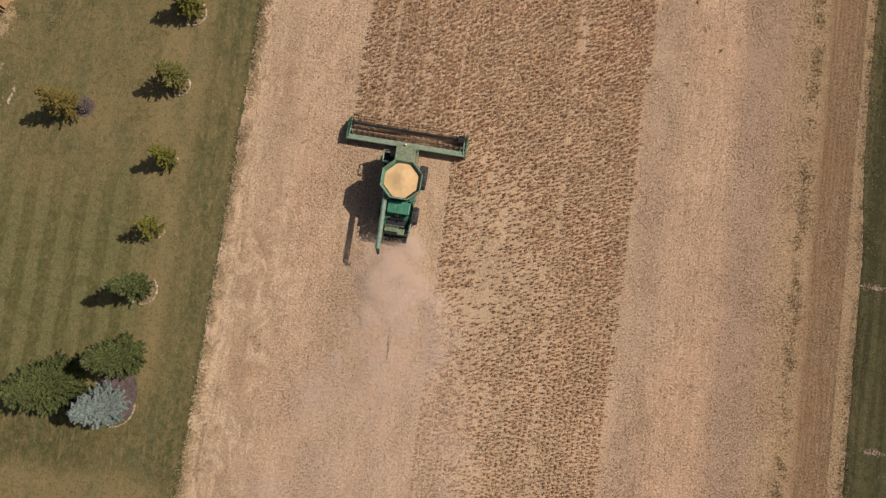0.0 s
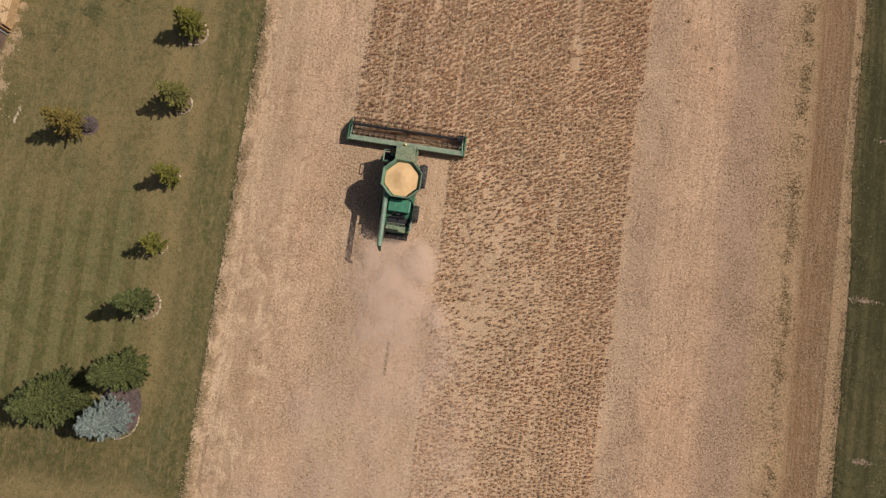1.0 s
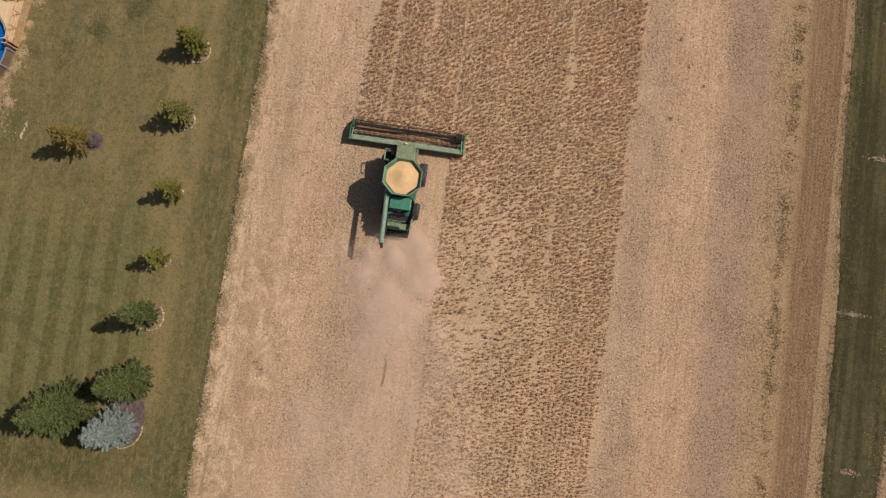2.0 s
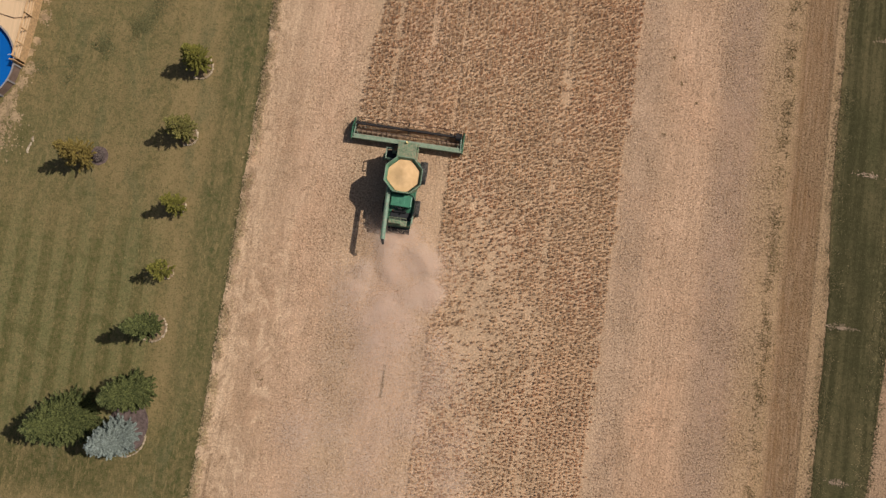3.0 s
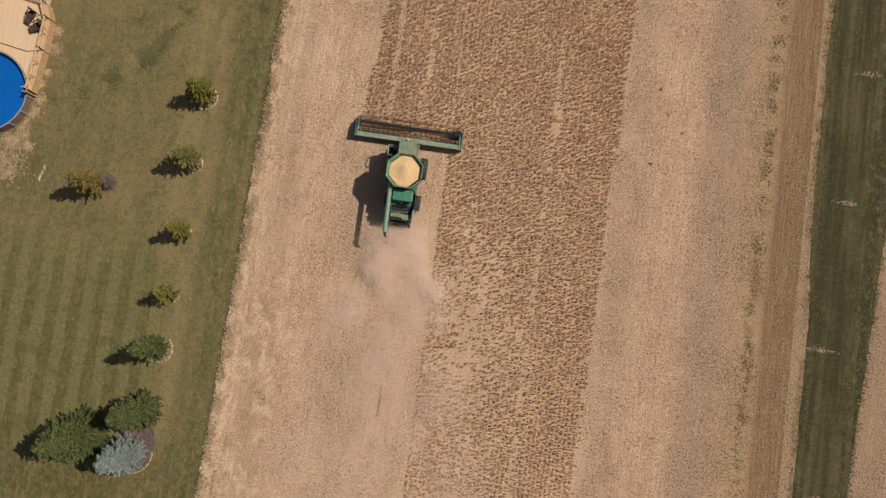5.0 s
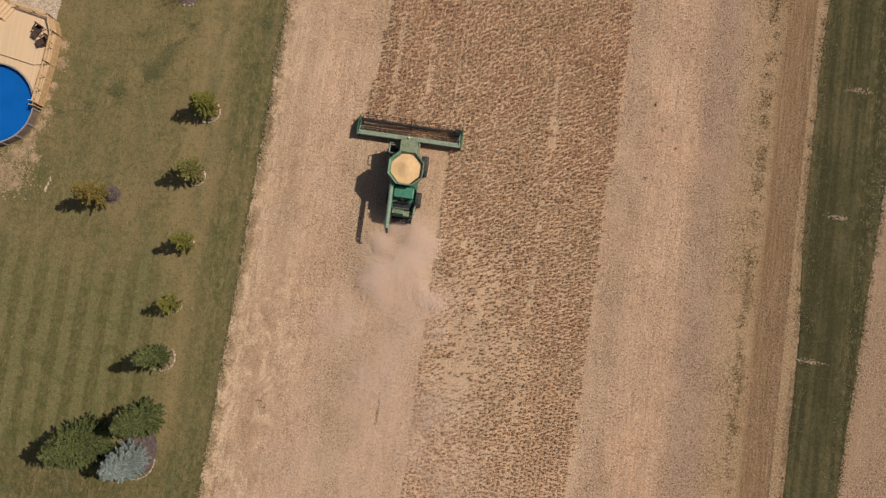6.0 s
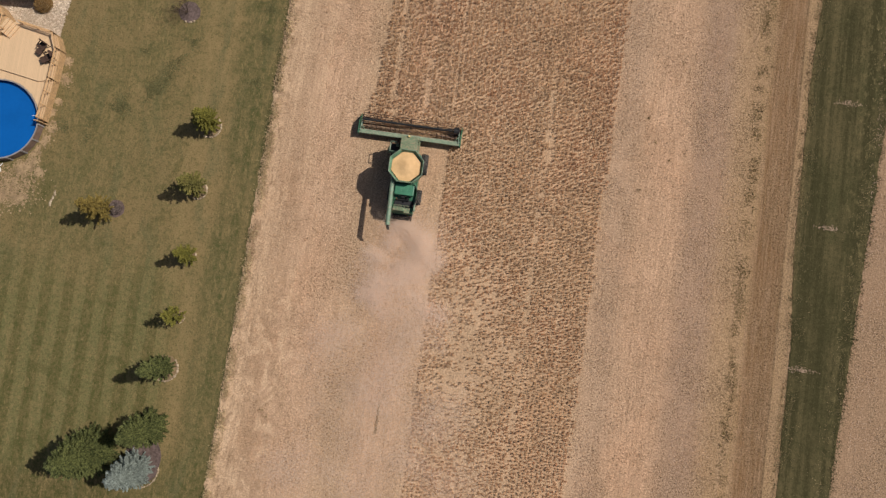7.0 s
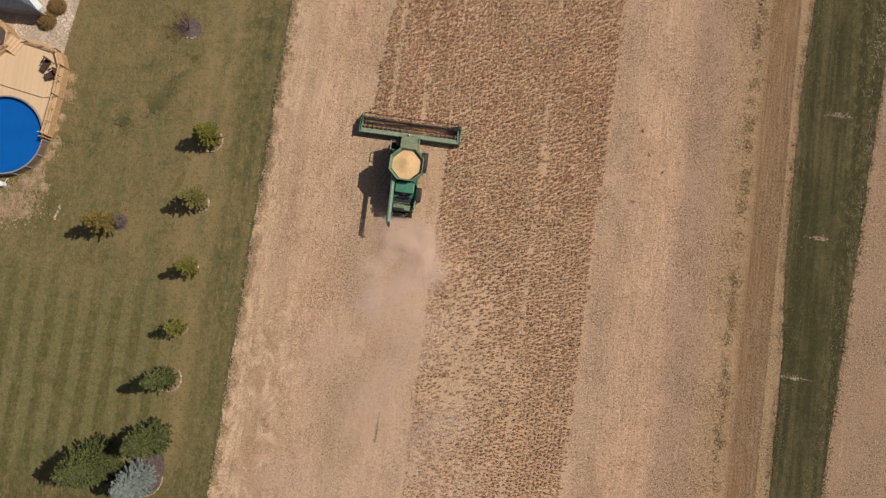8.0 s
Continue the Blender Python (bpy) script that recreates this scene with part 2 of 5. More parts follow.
M = {
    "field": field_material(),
    "lawn": lawn_material("mown_grass", (0.216, 0.153, 0.073), (0.133, 0.113, 0.049), (0.078, 0.077, 0.027)),
    "verge": lawn_material("ditch_grass", (0.120, 0.096, 0.047), (0.073, 0.067, 0.030), (0.040, 0.037, 0.016), stripes=False),
    "crop": random_island("dry_bean_plants", (0.475, 0.310, 0.184), (0.90, 0.665, 0.44), soft=0.6, tinge=(0.55, 0.315, 0.185)),
    "straw": random_island("straw", (0.37, 0.235, 0.138), (0.63, 0.44, 0.288), soft=0.15),
    "grey_straw": random_island("grey_weathered_straw", (0.37, 0.258, 0.185), (0.70, 0.51, 0.385), soft=0.3),
    "weed": random_island("weeds", (0.135, 0.10, 0.042), (0.27, 0.195, 0.09), soft=0.2),
    "dry_fringe": random_island("pale_dry_grass", (0.34, 0.25, 0.13), (0.62, 0.47, 0.28), soft=0.15),
    "green": plain("green_paint", (0.05, 0.155, 0.088), 0.45, wear=0.3, dirt=(0.20, 0.22, 0.15), amount=0.15),
    "green_dusty": plain("dusty_green_paint", (0.13, 0.21, 0.12), 0.6, wear=0.3, dirt=(0.34, 0.27, 0.18), amount=0.55),
    "tube_green": plain("faded_green_paint", (0.17, 0.265, 0.185), 0.45, wear=0.25, dirt=(0.36, 0.31, 0.23), amount=0.35),
    "dark": plain("black_iron", (0.02, 0.02, 0.022), 0.6, wear=0.3),
    "iron": plain("worn_steel", (0.28, 0.25, 0.22), 0.5, 0.4, wear=0.35, dirt=(0.25, 0.14, 0.08), amount=0.5),
    "rust": plain("rusty_red_steel", (0.16, 0.055, 0.03), 0.75, wear=0.4, dirt=(0.06, 0.04, 0.03), amount=0.5),
    "rubber": plain("dusty_rubber", (0.035, 0.034, 0.034), 0.9, wear=0.3, dirt=(0.14, 0.12, 0.105), amount=0.5),
    "yellow": plain("yellow_paint", (0.55, 0.38, 0.03), 0.5, wear=0.2),
    "amber": plain("amber_plastic", (0.92, 0.68, 0.28), 0.25, wear=0.1),
    "glass": plain("tinted_glass", (0.015, 0.02, 0.02), 0.08, wear=0.1, spec=0.6),
    "grain": None,
}


def grain_material():
    n = Nodes("soybeans")
    v = n.add("ShaderNodeTexVoronoi")
    v.inputs["Scale"].default_value = 60
    n.put(n.co, v.inputs["Vector"])
    col = n.mix(n.span(n.noise(1.6, 5), 0.3, 0.7), (0.62, 0.385, 0.185), (0.74, 0.48, 0.245))
    col = n.mix(n.span(n.noise(24, 2), 0.5, 0.75, 0, 0.4), col, (0.5, 0.30, 0.12))
    return n.done(col, 0.7, bump=v.outputs["Distance"], depth=0.01, strength=0.4)


M["grain"] = grain_material()


# ---- small builders ----
def mesh_of(name, verts, faces, material, smooth=False):
    me = bpy.data.meshes.new(name)
    me.from_pydata([tuple(v) for v in verts], [], [tuple(f) for f in faces])
    me.materials.append(material)
    if smooth:
        me.shade_smooth()
    me.update()
    return me


def part(name, bm, material, parent=None, label="", smooth=False, at=None):
    """One bmesh as one mesh object, under a thing or a part."""
    me = bpy.data.meshes.new(name)
    bmesh.ops.recalc_face_normals(bm, faces=bm.faces[:])
    bm.to_mesh(me)
    bm.free()
    me.materials.append(material)
    if smooth:
        me.shade_smooth()
    ob = new(name, me)
    if parent:
        ob.parent = parent
    if at is not None:
        ob.matrix_basis = at
    if label:
        tagged(ob, label)
    return ob


def soup(name, tris, material, parent=None, kind=""):
    """An array of triangles (n, 3, 3) as one mesh object."""
    tris = np.asarray(tris, dtype=np.float64).reshape(-1, 3, 3)
    me = bpy.data.meshes.new(name)
    count = len(tris)
    me.vertices.add(count * 3)
    me.vertices.foreach_set("co", tris.reshape(-1))
    me.loops.add(count * 3)
    me.loops.foreach_set("vertex_index", np.arange(count * 3, dtype=np.int32))
    me.polygons.add(count)
    me.polygons.foreach_set("loop_start", np.arange(0, count * 3, 3, dtype=np.int32))
    me.update(calc_edges=True)
    me.materials.append(material)
    ob = new(name, me)
    if parent:
        ob.parent = parent
    if kind:
        tagged(ob, kind=kind)
    return ob


def box(bm, lo, hi, bevel=0.0, m=None):
    lo, hi = Vector(lo), Vector(hi)
    r = bmesh.ops.create_cube(bm, size=1.0, matrix=Matrix.Translation((lo + hi) / 2) @ Matrix.Diagonal((*(hi - lo), 1)))
    vs = r["verts"]
    if bevel:
        es = list({e for v in vs for e in v.link_edges})
        out = bmesh.ops.bevel(bm, geom=es, offset=bevel, segments=2, affect="EDGES", profile=0.6)
        vs = list({v for f in out["faces"] for v in f.verts} | {v for v in vs if v.is_valid})
        seen, todo = set(), list(vs)
        while todo:
            v = todo.pop()
            if v in seen:
                continue
            seen.add(v)
            todo += [e.other_vert(v) for e in v.link_edges]
        vs = list(seen)
    if m is not None:
        bmesh.ops.transform(bm, matrix=m, verts=vs)
    return bm


def rod(bm, a, b, r, r2=None, seg=8):
    a, b = Vector(a), Vector(b)
    d = b - a
    m = Matrix.Translation((a + b) / 2) @ d.to_track_quat("Z", "Y").to_matrix().to_4x4()
    bmesh.ops.create_cone(bm, cap_ends=True, segments=seg, radius1=r, radius2=r if r2 is None else r2, depth=d.length, matrix=m)
    return bm


def prism(bm, outline, z0, z1, m=None):
    """An outline in x and y pulled up from z0 to z1."""
    lo = [bm.verts.new((x, y, z0)) for x, y in outline]
    hi = [bm.verts.new((x, y, z1)) for x, y in outline]
    k = len(outline)
    bm.faces.new(lo[::-1])
    bm.faces.new(hi)
    for i in range(k):
        bm.faces.new((lo[i], lo[(i + 1) % k], hi[(i + 1) % k], hi[i]))
    if m is not None:
        bmesh.ops.transform(bm, matrix=m, verts=lo + hi)
    return bm


def side_prism(bm, profile, x0, x1):
    """A profile in y and z pulled from x0 to x1."""
    lo = [bm.verts.new((x0, y, z)) for y, z in profile]
    hi = [bm.verts.new((x1, y, z)) for y, z in profile]
    k = len(profile)
    bm.faces.new(lo[::-1])
    bm.faces.new(hi)
    for i in range(k):
        bm.faces.new((lo[i], lo[(i + 1) % k], hi[(i + 1) % k], hi[i]))
    return bm


def B():
    return bmesh.new()


rng = np.random.default_rng(7)


def value_noise(x, y, scale, seed=0.0):
    """Smooth noise over arrays of places, about 0 to 1."""
    out = np.empty(len(x))
    for i, (a, b) in enumerate(zip(x, y)):
        out[i] = 0.5 + 0.5 * noise.noise((a * scale + seed, b * scale - seed, seed * 0.37))
    return out


# ---- ground ----
def ditch_left(y):
    """The near edge of the grass ditch, which bends away to the north."""
    south = np.clip((18.0 - y) / 9.0, 0, 1)
    return 31.2 + 0.5 * south * south * (3 - 2 * south) + 0.0028 * np.clip(y - 30.0, 0, 30) ** 2


def ditch_right(y):
    return 36.5 + 0.063 * np.clip(y, -30, 80)


def lawn_edge(y):
    """Where the lawn meets the field; the line leans a little."""
    return -18.42 + 0.018 * np.clip(y, -14, 44)


def crop_right(y):
    return 13.12 + 0.018 * np.clip(y, -27, 56)


def crop_left(y):
    return -9.12 + 0.085 * np.clip(y - 23.0, 0, 40)


def sheet(name, x0, x1, y0, y1, z, material, label, category, ragged=(0.0, 0.0), drop=0.05, left=None, right=None):
    """A flat piece of land whose long sides may be ragged."""
    ys = np.concatenate([np.linspace(y0, -40, 6)[:-1], np.arange(-40, 62, 0.25), np.linspace(62, y1, 6)])
    verts, faces = [], []
    for i, y in enumerate(ys):
        j = [(noise.noise((y * 0.35, s * 9.0, 1.0)) + 0.7 * noise.noise((y * 1.7, s * 9.0, 4.0))) for s in (1, 2)]
        a = (left(y) if left else x0) + ragged[0] * j[0]
        b = (right(y) if right else x1) + ragged[1] * j[1]
        verts += [(a, y, z - drop), (a, y, z), (b, y, z), (b, y, z - drop)]
        if i:
            p, q = 4 * i - 4, 4 * i
            faces += [(p, q, q + 1, p + 1), (p + 1, q + 1, q + 2, p + 2), (p + 2, q + 2, q + 3, p + 3)]
    for f in range(len(faces)):
        faces[f] = faces[f][::-1]
    return tagged(new(name, mesh_of(name, verts, faces, material)), label, category, kind="structure")


ground = tagged(new("ground", mesh_of("ground", [(-2500, -2500, -0.12), (2500, -2500, -0.12), (2500, 2500, -0.12), (-2500, 2500, -0.12)], [(0, 1, 2, 3)], M["field"])),
                "bare farmland soil reaching the horizon", "ground", kind="structure")
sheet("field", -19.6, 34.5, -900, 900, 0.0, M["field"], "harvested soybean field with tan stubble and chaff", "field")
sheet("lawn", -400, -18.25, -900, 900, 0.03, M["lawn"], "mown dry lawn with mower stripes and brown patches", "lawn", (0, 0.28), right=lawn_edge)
sheet("verge", 30.95, 36.75, -900, 900, 0.03, M["verge"], "dark green grass ditch strip between the fields", "grass", (0.12, 0.15), left=ditch_left, right=ditch_right)
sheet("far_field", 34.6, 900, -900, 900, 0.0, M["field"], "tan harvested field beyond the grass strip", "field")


# ---- loose straw, stubble and crop ----
def blades(px, py, pz, length, width, lean, turn):
    """Narrow triangles that stand or lie at the given places."""
    d = np.stack([np.cos(turn) * np.sin(lean), np.sin(turn) * np.sin(lean), np.cos(lean)], 1) * length[:, None]
    s = np.stack([-np.sin(turn), np.cos(turn), np.zeros_like(turn)], 1) * width[:, None] / 2
    p = np.stack([px, py, pz], 1)
    return np.stack([p - s, p + s, p + d], 1)


def straw_litter(name, x0, x1, y0, y1, count, label, material, size=(0.08, 0.28), w=(0.02, 0.06), flat=1.68):
    px, py = rng.uniform(x0, x1, count), rng.uniform(y0, y1, count)
    if x1 - x0 < 4:
        px = rng.normal((x0 + x1) / 2, (x1 - x0) * 0.36, count)
    keep = 0.55 * value_noise(px, py, 0.3, 3.0) + 0.45 * value_noise(px, py, 1.3, 9.0) + 0.3 * rng.random(count) > 0.64
    px, py = px[keep], py[keep]
    k = len(px)
    t = blades(px, py, rng.uniform(0.01, 0.06, k), rng.uniform(*size, k), rng.uniform(*w, k), rng.uniform(flat - 0.5, 1.55, k), rng.uniform(0, 6.28, k))
    return tagged(soup(name, t, material), label, "straw", kind="stuff")


def r_jit(k):
    return rng.normal(0, 0.085, k)


def stubble_rows(name, x0, x1, y0, y1, label):
    xs = np.arange(x0, x1, 0.381)
    ys = np.arange(y0, y1, 0.16)
    gx, gy = [a.ravel() for a in np.meshgrid(xs, ys)]
    gx, gy = gx + r_jit(len(gx)), gy + rng.uniform(-0.1, 0.1, len(gy))
    keep = 0.6 * value_noise(gx, gy, 0.22, 8.0) + 0.5 * value_noise(gx, gy, 1.1, 3.0) + 0.45 * rng.random(len(gx)) > 0.84
    gx, gy = gx[keep], gy[keep]
    k = len(gx)
    t = np.concatenate([blades(gx, gy, np.zeros(k), rng.uniform(0.10, 0.20, k), rng.uniform(0.03, 0.07, k), rng.uniform(0, 0.6, k), rng.uniform(0, 6.28, k)) for _ in range(2)])
    return tagged(soup(name, t, M["straw"]), label, "stubble", kind="stuff")


M["weed_straw"] = random_island("brown_straw", (0.17, 0.11, 0.055), (0.42, 0.29, 0.16), soft=0.1)
straw_litter("chaff", -18.0, -0.9, -26, 52, 60000, "pale chaff and chopped straw scattered on stubble", M["straw"])
straw_litter("chaff", 13.5, 25.5, -26, 52, 30000, "pale chopped straw scattered on the stubble strips", M["straw"])
straw_litter("chaff", 13.3, 16.2, -26, 52, 6500, "grey weathered straw lying in a windrow strip", M["grey_straw"], (0.08, 0.22))
straw_litter("chaff", 21.0, 24.3, -26, 52, 11000, "grey weathered straw lying in a windrow strip", M["grey_straw"], (0.08, 0.22))
stubble_rows("stubble", -17.8, -1.0, -26, 52, "short cut soybean stubble in narrow rows")
stubble_rows("stubble", 14.0, 25.5, -26, 52, "short cut soybean stubble in narrow rows")
straw_litter("chaff", 37.6, 46.0, -16, 52, 16000, "weathered straw on the neighbouring field", M["grey_straw"])
straw_litter("chaff", 25.0, 30.2, -26, 52, 9000, "thin weathered straw on brown stubble", M["weed_straw"])


def plants(x0, x1, y0, y1, seed, step=0.22):
    """Dry bean plants in rows 15 inches apart: fans of stalks with pods."""
    r = np.random.default_rng(seed)
    xs = np.arange(x0, x1, 0.381)
    ys = np.arange(y0, y1, step)
    gx, gy = [a.ravel() for a in np.meshgrid(xs, ys)]
    gx, gy = gx + r.normal(0, 0.055, len(gx)), gy + r.uniform(-0.45, 0.45, len(gy)) * step
    inside = (gx < crop_right(gy) + 0.1 * r.normal(0, 1, len(gx))) & (gx > crop_left(gy))
    gx, gy = gx[inside], gy[inside]
    big = value_noise(gx, gy, 0.13, 2.0) * 0.6 + value_noise(gx, gy, 0.55, 5.0) * 0.4
    small = value_noise(gx, gy, 1.15, 7.0)
    # a sparse, lodged patch beside the last pass, and thin lanes where wheels went
    sparse = np.exp(-((gx - 2.4) / 4.3) ** 2) / (1 + np.exp((gy - 13.0) / 3.0))
    lane = 1.5 * np.clip(2.2 * value_noise(gx * 0.0, gy, 0.16, 3.0) - 0.55, 0, 1) * np.exp(-((gx - 7.75) / 0.26) ** 2) + 1.6 * np.exp(-((gx + 6.75) / 0.22) ** 2) + 1.5 * np.exp(-((gx + 3.95) / 0.22) ** 2)
    lane += 3.0 * np.exp(-((gx - 8.0) / 0.45) ** 4 - ((gy - 24.4) / 1.3) ** 4)
    chance = np.clip(1.40 + 0.5 / (1 + np.exp((gy + 3.5) / 2.0)) + 0.2 / (1 + np.exp((10.0 - gy) / 3.0)) - 0.75 * big - (0.36 + 0.8 * small) * sparse - 0.8 * lane, 0.14, 1.0)
    keep = r.random(len(gx)) < chance
    gx, gy, big = gx[keep], gy[keep], big[keep]
    k = len(gx)
    tall = r.uniform(0.21, 0.43, k) * (1.12 - 0.3 * big) * (1 + 0.2 * sparse[keep]) * (1 + 0.28 / (1 + np.exp((15 - gy) / 3)) - 0.3 / (1 + np.exp((gy + 2) / 2))) 
    tris = []
    for i in range(7):
        lean = np.abs(r.normal(0.30, 0.2, k))
        turn = r.uniform(0, 6.28, k)
        z = tall * r.uniform(0.0, 0.4, k)
        ln = tall * r.uniform(0.5, 0.75, k)
        tris.append(blades(gx + r.normal(0, 0.042, k), gy + r.normal(0, 0.027, k), z, ln, r.uniform(0.045, 0.115, k), lean, turn))
    for i in range(4):
        turn = r.uniform(0, 6.28, k)
        tris.append(blades(gx + r.normal(0, 0.055, k), gy + r.normal(0, 0.035, k), tall * r.uniform(0.6, 1.0, k), r.uniform(0.06, 0.12, k), r.uniform(0.05, 0.11, k), r.uniform(0.9, 1.7, k), turn))
    return np.concatenate(tris)


HEAD_X, HEAD_Y, SPEED = -4.92, 13.46, 1.41
CUT0 = HEAD_Y + 1.15
CROP_L, CROP_M, CROP_R = -9.1, -0.95, 14.4
tagged(soup("standing_crop", plants(CROP_M, CROP_R, -27, 56, 11), M["crop"]), "ripe brown soybean plants standing in narrow rows", "crop", kind="stuff")
tagged(soup("standing_crop", plants(CROP_L, CROP_M - 0.2, CUT0 + 12.6, 56, 12), M["crop"]), "ripe brown soybean plants waiting to be cut", "crop", kind="stuff")
SWATHS = []
for i in range(28):
    y0 = CUT0 + 0.45 * i
    ob = tagged(soup("crop_swath", plants(CROP_L, CROP_M - 0.2, y0, y0 + 0.45, 100 + i, step=0.225), M["crop"]), "ripe brown soybean plants being taken by the header", "crop", group="swaths before the header", kind="stuff")
    SWATHS.append((ob, y0))


def fringe(name, xc, spread, y0, y1, count, label, material, tall=(0.1, 0.35), clump=0.45, follow=None, grain=0.8):
    px, py = rng.normal(xc, spread, count), rng.uniform(y0, y1, count)
    px = px + (follow(py) if follow else 0)
    keep = value_noise(px, py, grain, 6.0) + 0.3 * rng.random(count) > clump + 0.15
    px, py = px[keep], py[keep]
    k = len(px)
    t = blades(px, py, np.zeros(k), rng.uniform(*tall, k), rng.uniform(0.03, 0.08, k), rng.uniform(0.2, 1.3, k), rng.uniform(0, 6.28, k))
    return tagged(soup(name, t, material), label, "dry grass", kind="stuff")


M["sod"] = random_island("rank_grass", (0.040, 0.045, 0.016), (0.12, 0.11, 0.045))
fringe("grass_tufts", 0.2, 0.30, -26, 56, 8000, "rank green grass along the ditch edge", M["sod"], (0.08, 0.22), 0.4, ditch_left)
fringe("grass_tufts", 0.0, 0.22, -16, 56, 6000, "rank green grass along the far ditch edge", M["sod"], (0.08, 0.24), 0.38, ditch_right)
fringe("grass_tufts", 0.02, 0.17, -26, 52, 12000, "green grass tufts creeping into the field edge", M["sod"], (0.06, 0.2), 0.35, lawn_edge)
fringe("dry_grass", 0.42, 0.24, -26, 52, 15000, "pale dry grass along the lawn edge", M["dry_fringe"], follow=lawn_edge)
fringe("weeds", 26.75, 0.34, -26, 52, 11000, "dark olive weeds in a broken line of clumps", M["weed"], (0.08, 0.22), 0.52, None, 1.0)
fringe("weeds", 26.5, 0.65, -26, 52, 5000, "small dry weeds scattered on brown stubble", M["weed"], (0.06, 0.18), 0.5, None, 1.9)
fringe("weeds", 17.6, 0.45, -26, 52, 1500, "few small dry weeds in the stubble", M["weed_straw"], (0.06, 0.2), 0.56, None, 1.3)
fringe("weeds", -1.05, 0.16, -26, 56, 900, "brown dead weeds along the field edge", M["weed_straw"], (0.06, 0.18), 0.4, ditch_left)
fringe("dry_grass", -0.3, 0.16, -26, 56, 2600, "pale dry grass along the ditch edge", M["weed_straw"], (0.08, 0.22), 0.45, ditch_left)
fringe("dry_grass", 0.35, 0.45, -26, 56, 9000, "pale dry grass growing into the ditch", M["dry_fringe"], (0.06, 0.18), 0.5, ditch_left)
fringe("dry_grass", -0.7, 0.5, -16, 56, 5500, "pale dead stems along the far side of the ditch", M["dry_fringe"], (0.06, 0.22), 0.5, ditch_right, 1.6)
for x, y, size in ((19.4, 34.1, 0.16), (16.5, 21.6, 0.16), (16.7, 28.4, 0.12), (17.6, 26.2, 0.1), (19.0, 24.7, 0.1), (1.54, -0.3, 0.28), (-14.6, -2.7, 0.2), (-14.2, -3.2, 0.16), (-4.0, 0.1, 0.14), (-7.7, -0.9, 0.16)):
    k = 14
    t = blades(x + rng.normal(0, size * 0.75, k), y + rng.normal(0, size * 0.7, k), np.zeros(k), rng.uniform(0.08, 0.24, k), rng.uniform(0.04, 0.09, k), rng.uniform(0.2, 1.3, k), rng.uniform(0, 6.28, k))
    tagged(soup("weed_clump", t, M["weed"]), "small dry weed standing in the stubble", "weed", group="single weeds in the field", kind="stuff")
k = 420
t = blades(-4.25 + rng.normal(0, 0.06, k), rng.uniform(-3.3, -0.5, k), np.zeros(k), rng.uniform(0.06, 0.15, k), rng.uniform(0.03, 0.07, k), rng.uniform(0.3, 1.3, k), rng.uniform(0, 6.28, k))
tagged(soup("stubble_streak", t, M["weed_straw"]), "dark streak of uncut stems left in the stubble", "stubble", kind="stuff")
for x, y in ((32.96, 7.4), (34.1, 20.5), (34.9, 32.3), (33.7, -5.2)):
    k = 60
    px, py = x + rng.normal(0, 0.55, k), y + rng.normal(0, 0.12, k) - 0.1 * np.sin(rng.uniform(0, 3, k))
    t = blades(px, py, np.full(k, 0.04), rng.uniform(0.08, 0.3, k), rng.uniform(0.04, 0.1, k), rng.uniform(1.0, 1.5, k), rng.uniform(0, 6.28, k))
    tagged(soup("dead_grass", t, M["grey_straw"]), "pale streak of dead grass across the ditch", "dry grass", group="streaks across the ditch", kind="stuff")


# ---- combine harvester ----
def wheel(parent, x, y, r, w, lugs):
    """A lugged tractor tyre on a yellow rim; it turns about its own axle."""
    bm = B()
    prof = [(r * 0.58, w * 0.42), (r * 0.75, w * 0.5), (r * 0.92, w * 0.47), (r * 0.96, w * 0.3), (r * 0.965, 0)]
    prof = prof + [(a, -b) for a, b in prof[-2::-1]]
    seg = 32
    rings = [[bm.verts.new((b, a * math.cos(6.2832 * i / seg), a * math.sin(6.2832 * i / seg))) for a, b in prof] for i in range(seg)]
    for i in range(seg):
        p, q = rings[i], rings[(i + 1) % seg]
        for j in range(len(prof) - 1):
            bm.faces.new((p[j], p[j + 1], q[j + 1], q[j]))
    for i in range(lugs):
        for s in (-1, 1):
            m = pose(0, 0, 0, 360 * (i + 0.25 * s) / lugs) @ pose(s * w * 0.23, 0, r * 0.965, 0, s * 6, s * 28)
            box(bm, (-w * 0.26, -0.035, -0.03), (w * 0.26, 0.035, 0.045), m=m)
    tyre = part("wheel", bm, M["rubber"], parent, "dusty lugged tyre", at=pose(x, y, r))
    side = 1 if x > 0.3 else -1
    bm = B()
    rod(bm, (-w * 0.3, 0, 0), (w * 0.3, 0, 0), r * 0.57, seg=24)
    rod(bm, (side * w * 0.28, 0, 0), (side * w * 0.42, 0, 0), r * 0.22, r * 0.16, seg=12)
    for i in range(8):
        a = 6.2832 * i / 8
        rod(bm, (side * w * 0.28, 0.32 * r * math.cos(a), 0.32 * r * math.sin(a)), (side * w * 0.34, 0.32 * r * math.cos(a), 0.32 * r * math.sin(a)), 0.025, seg=6)
    part("rim", bm, M["yellow"], tyre, "yellow steel rim")
    return tyre, r


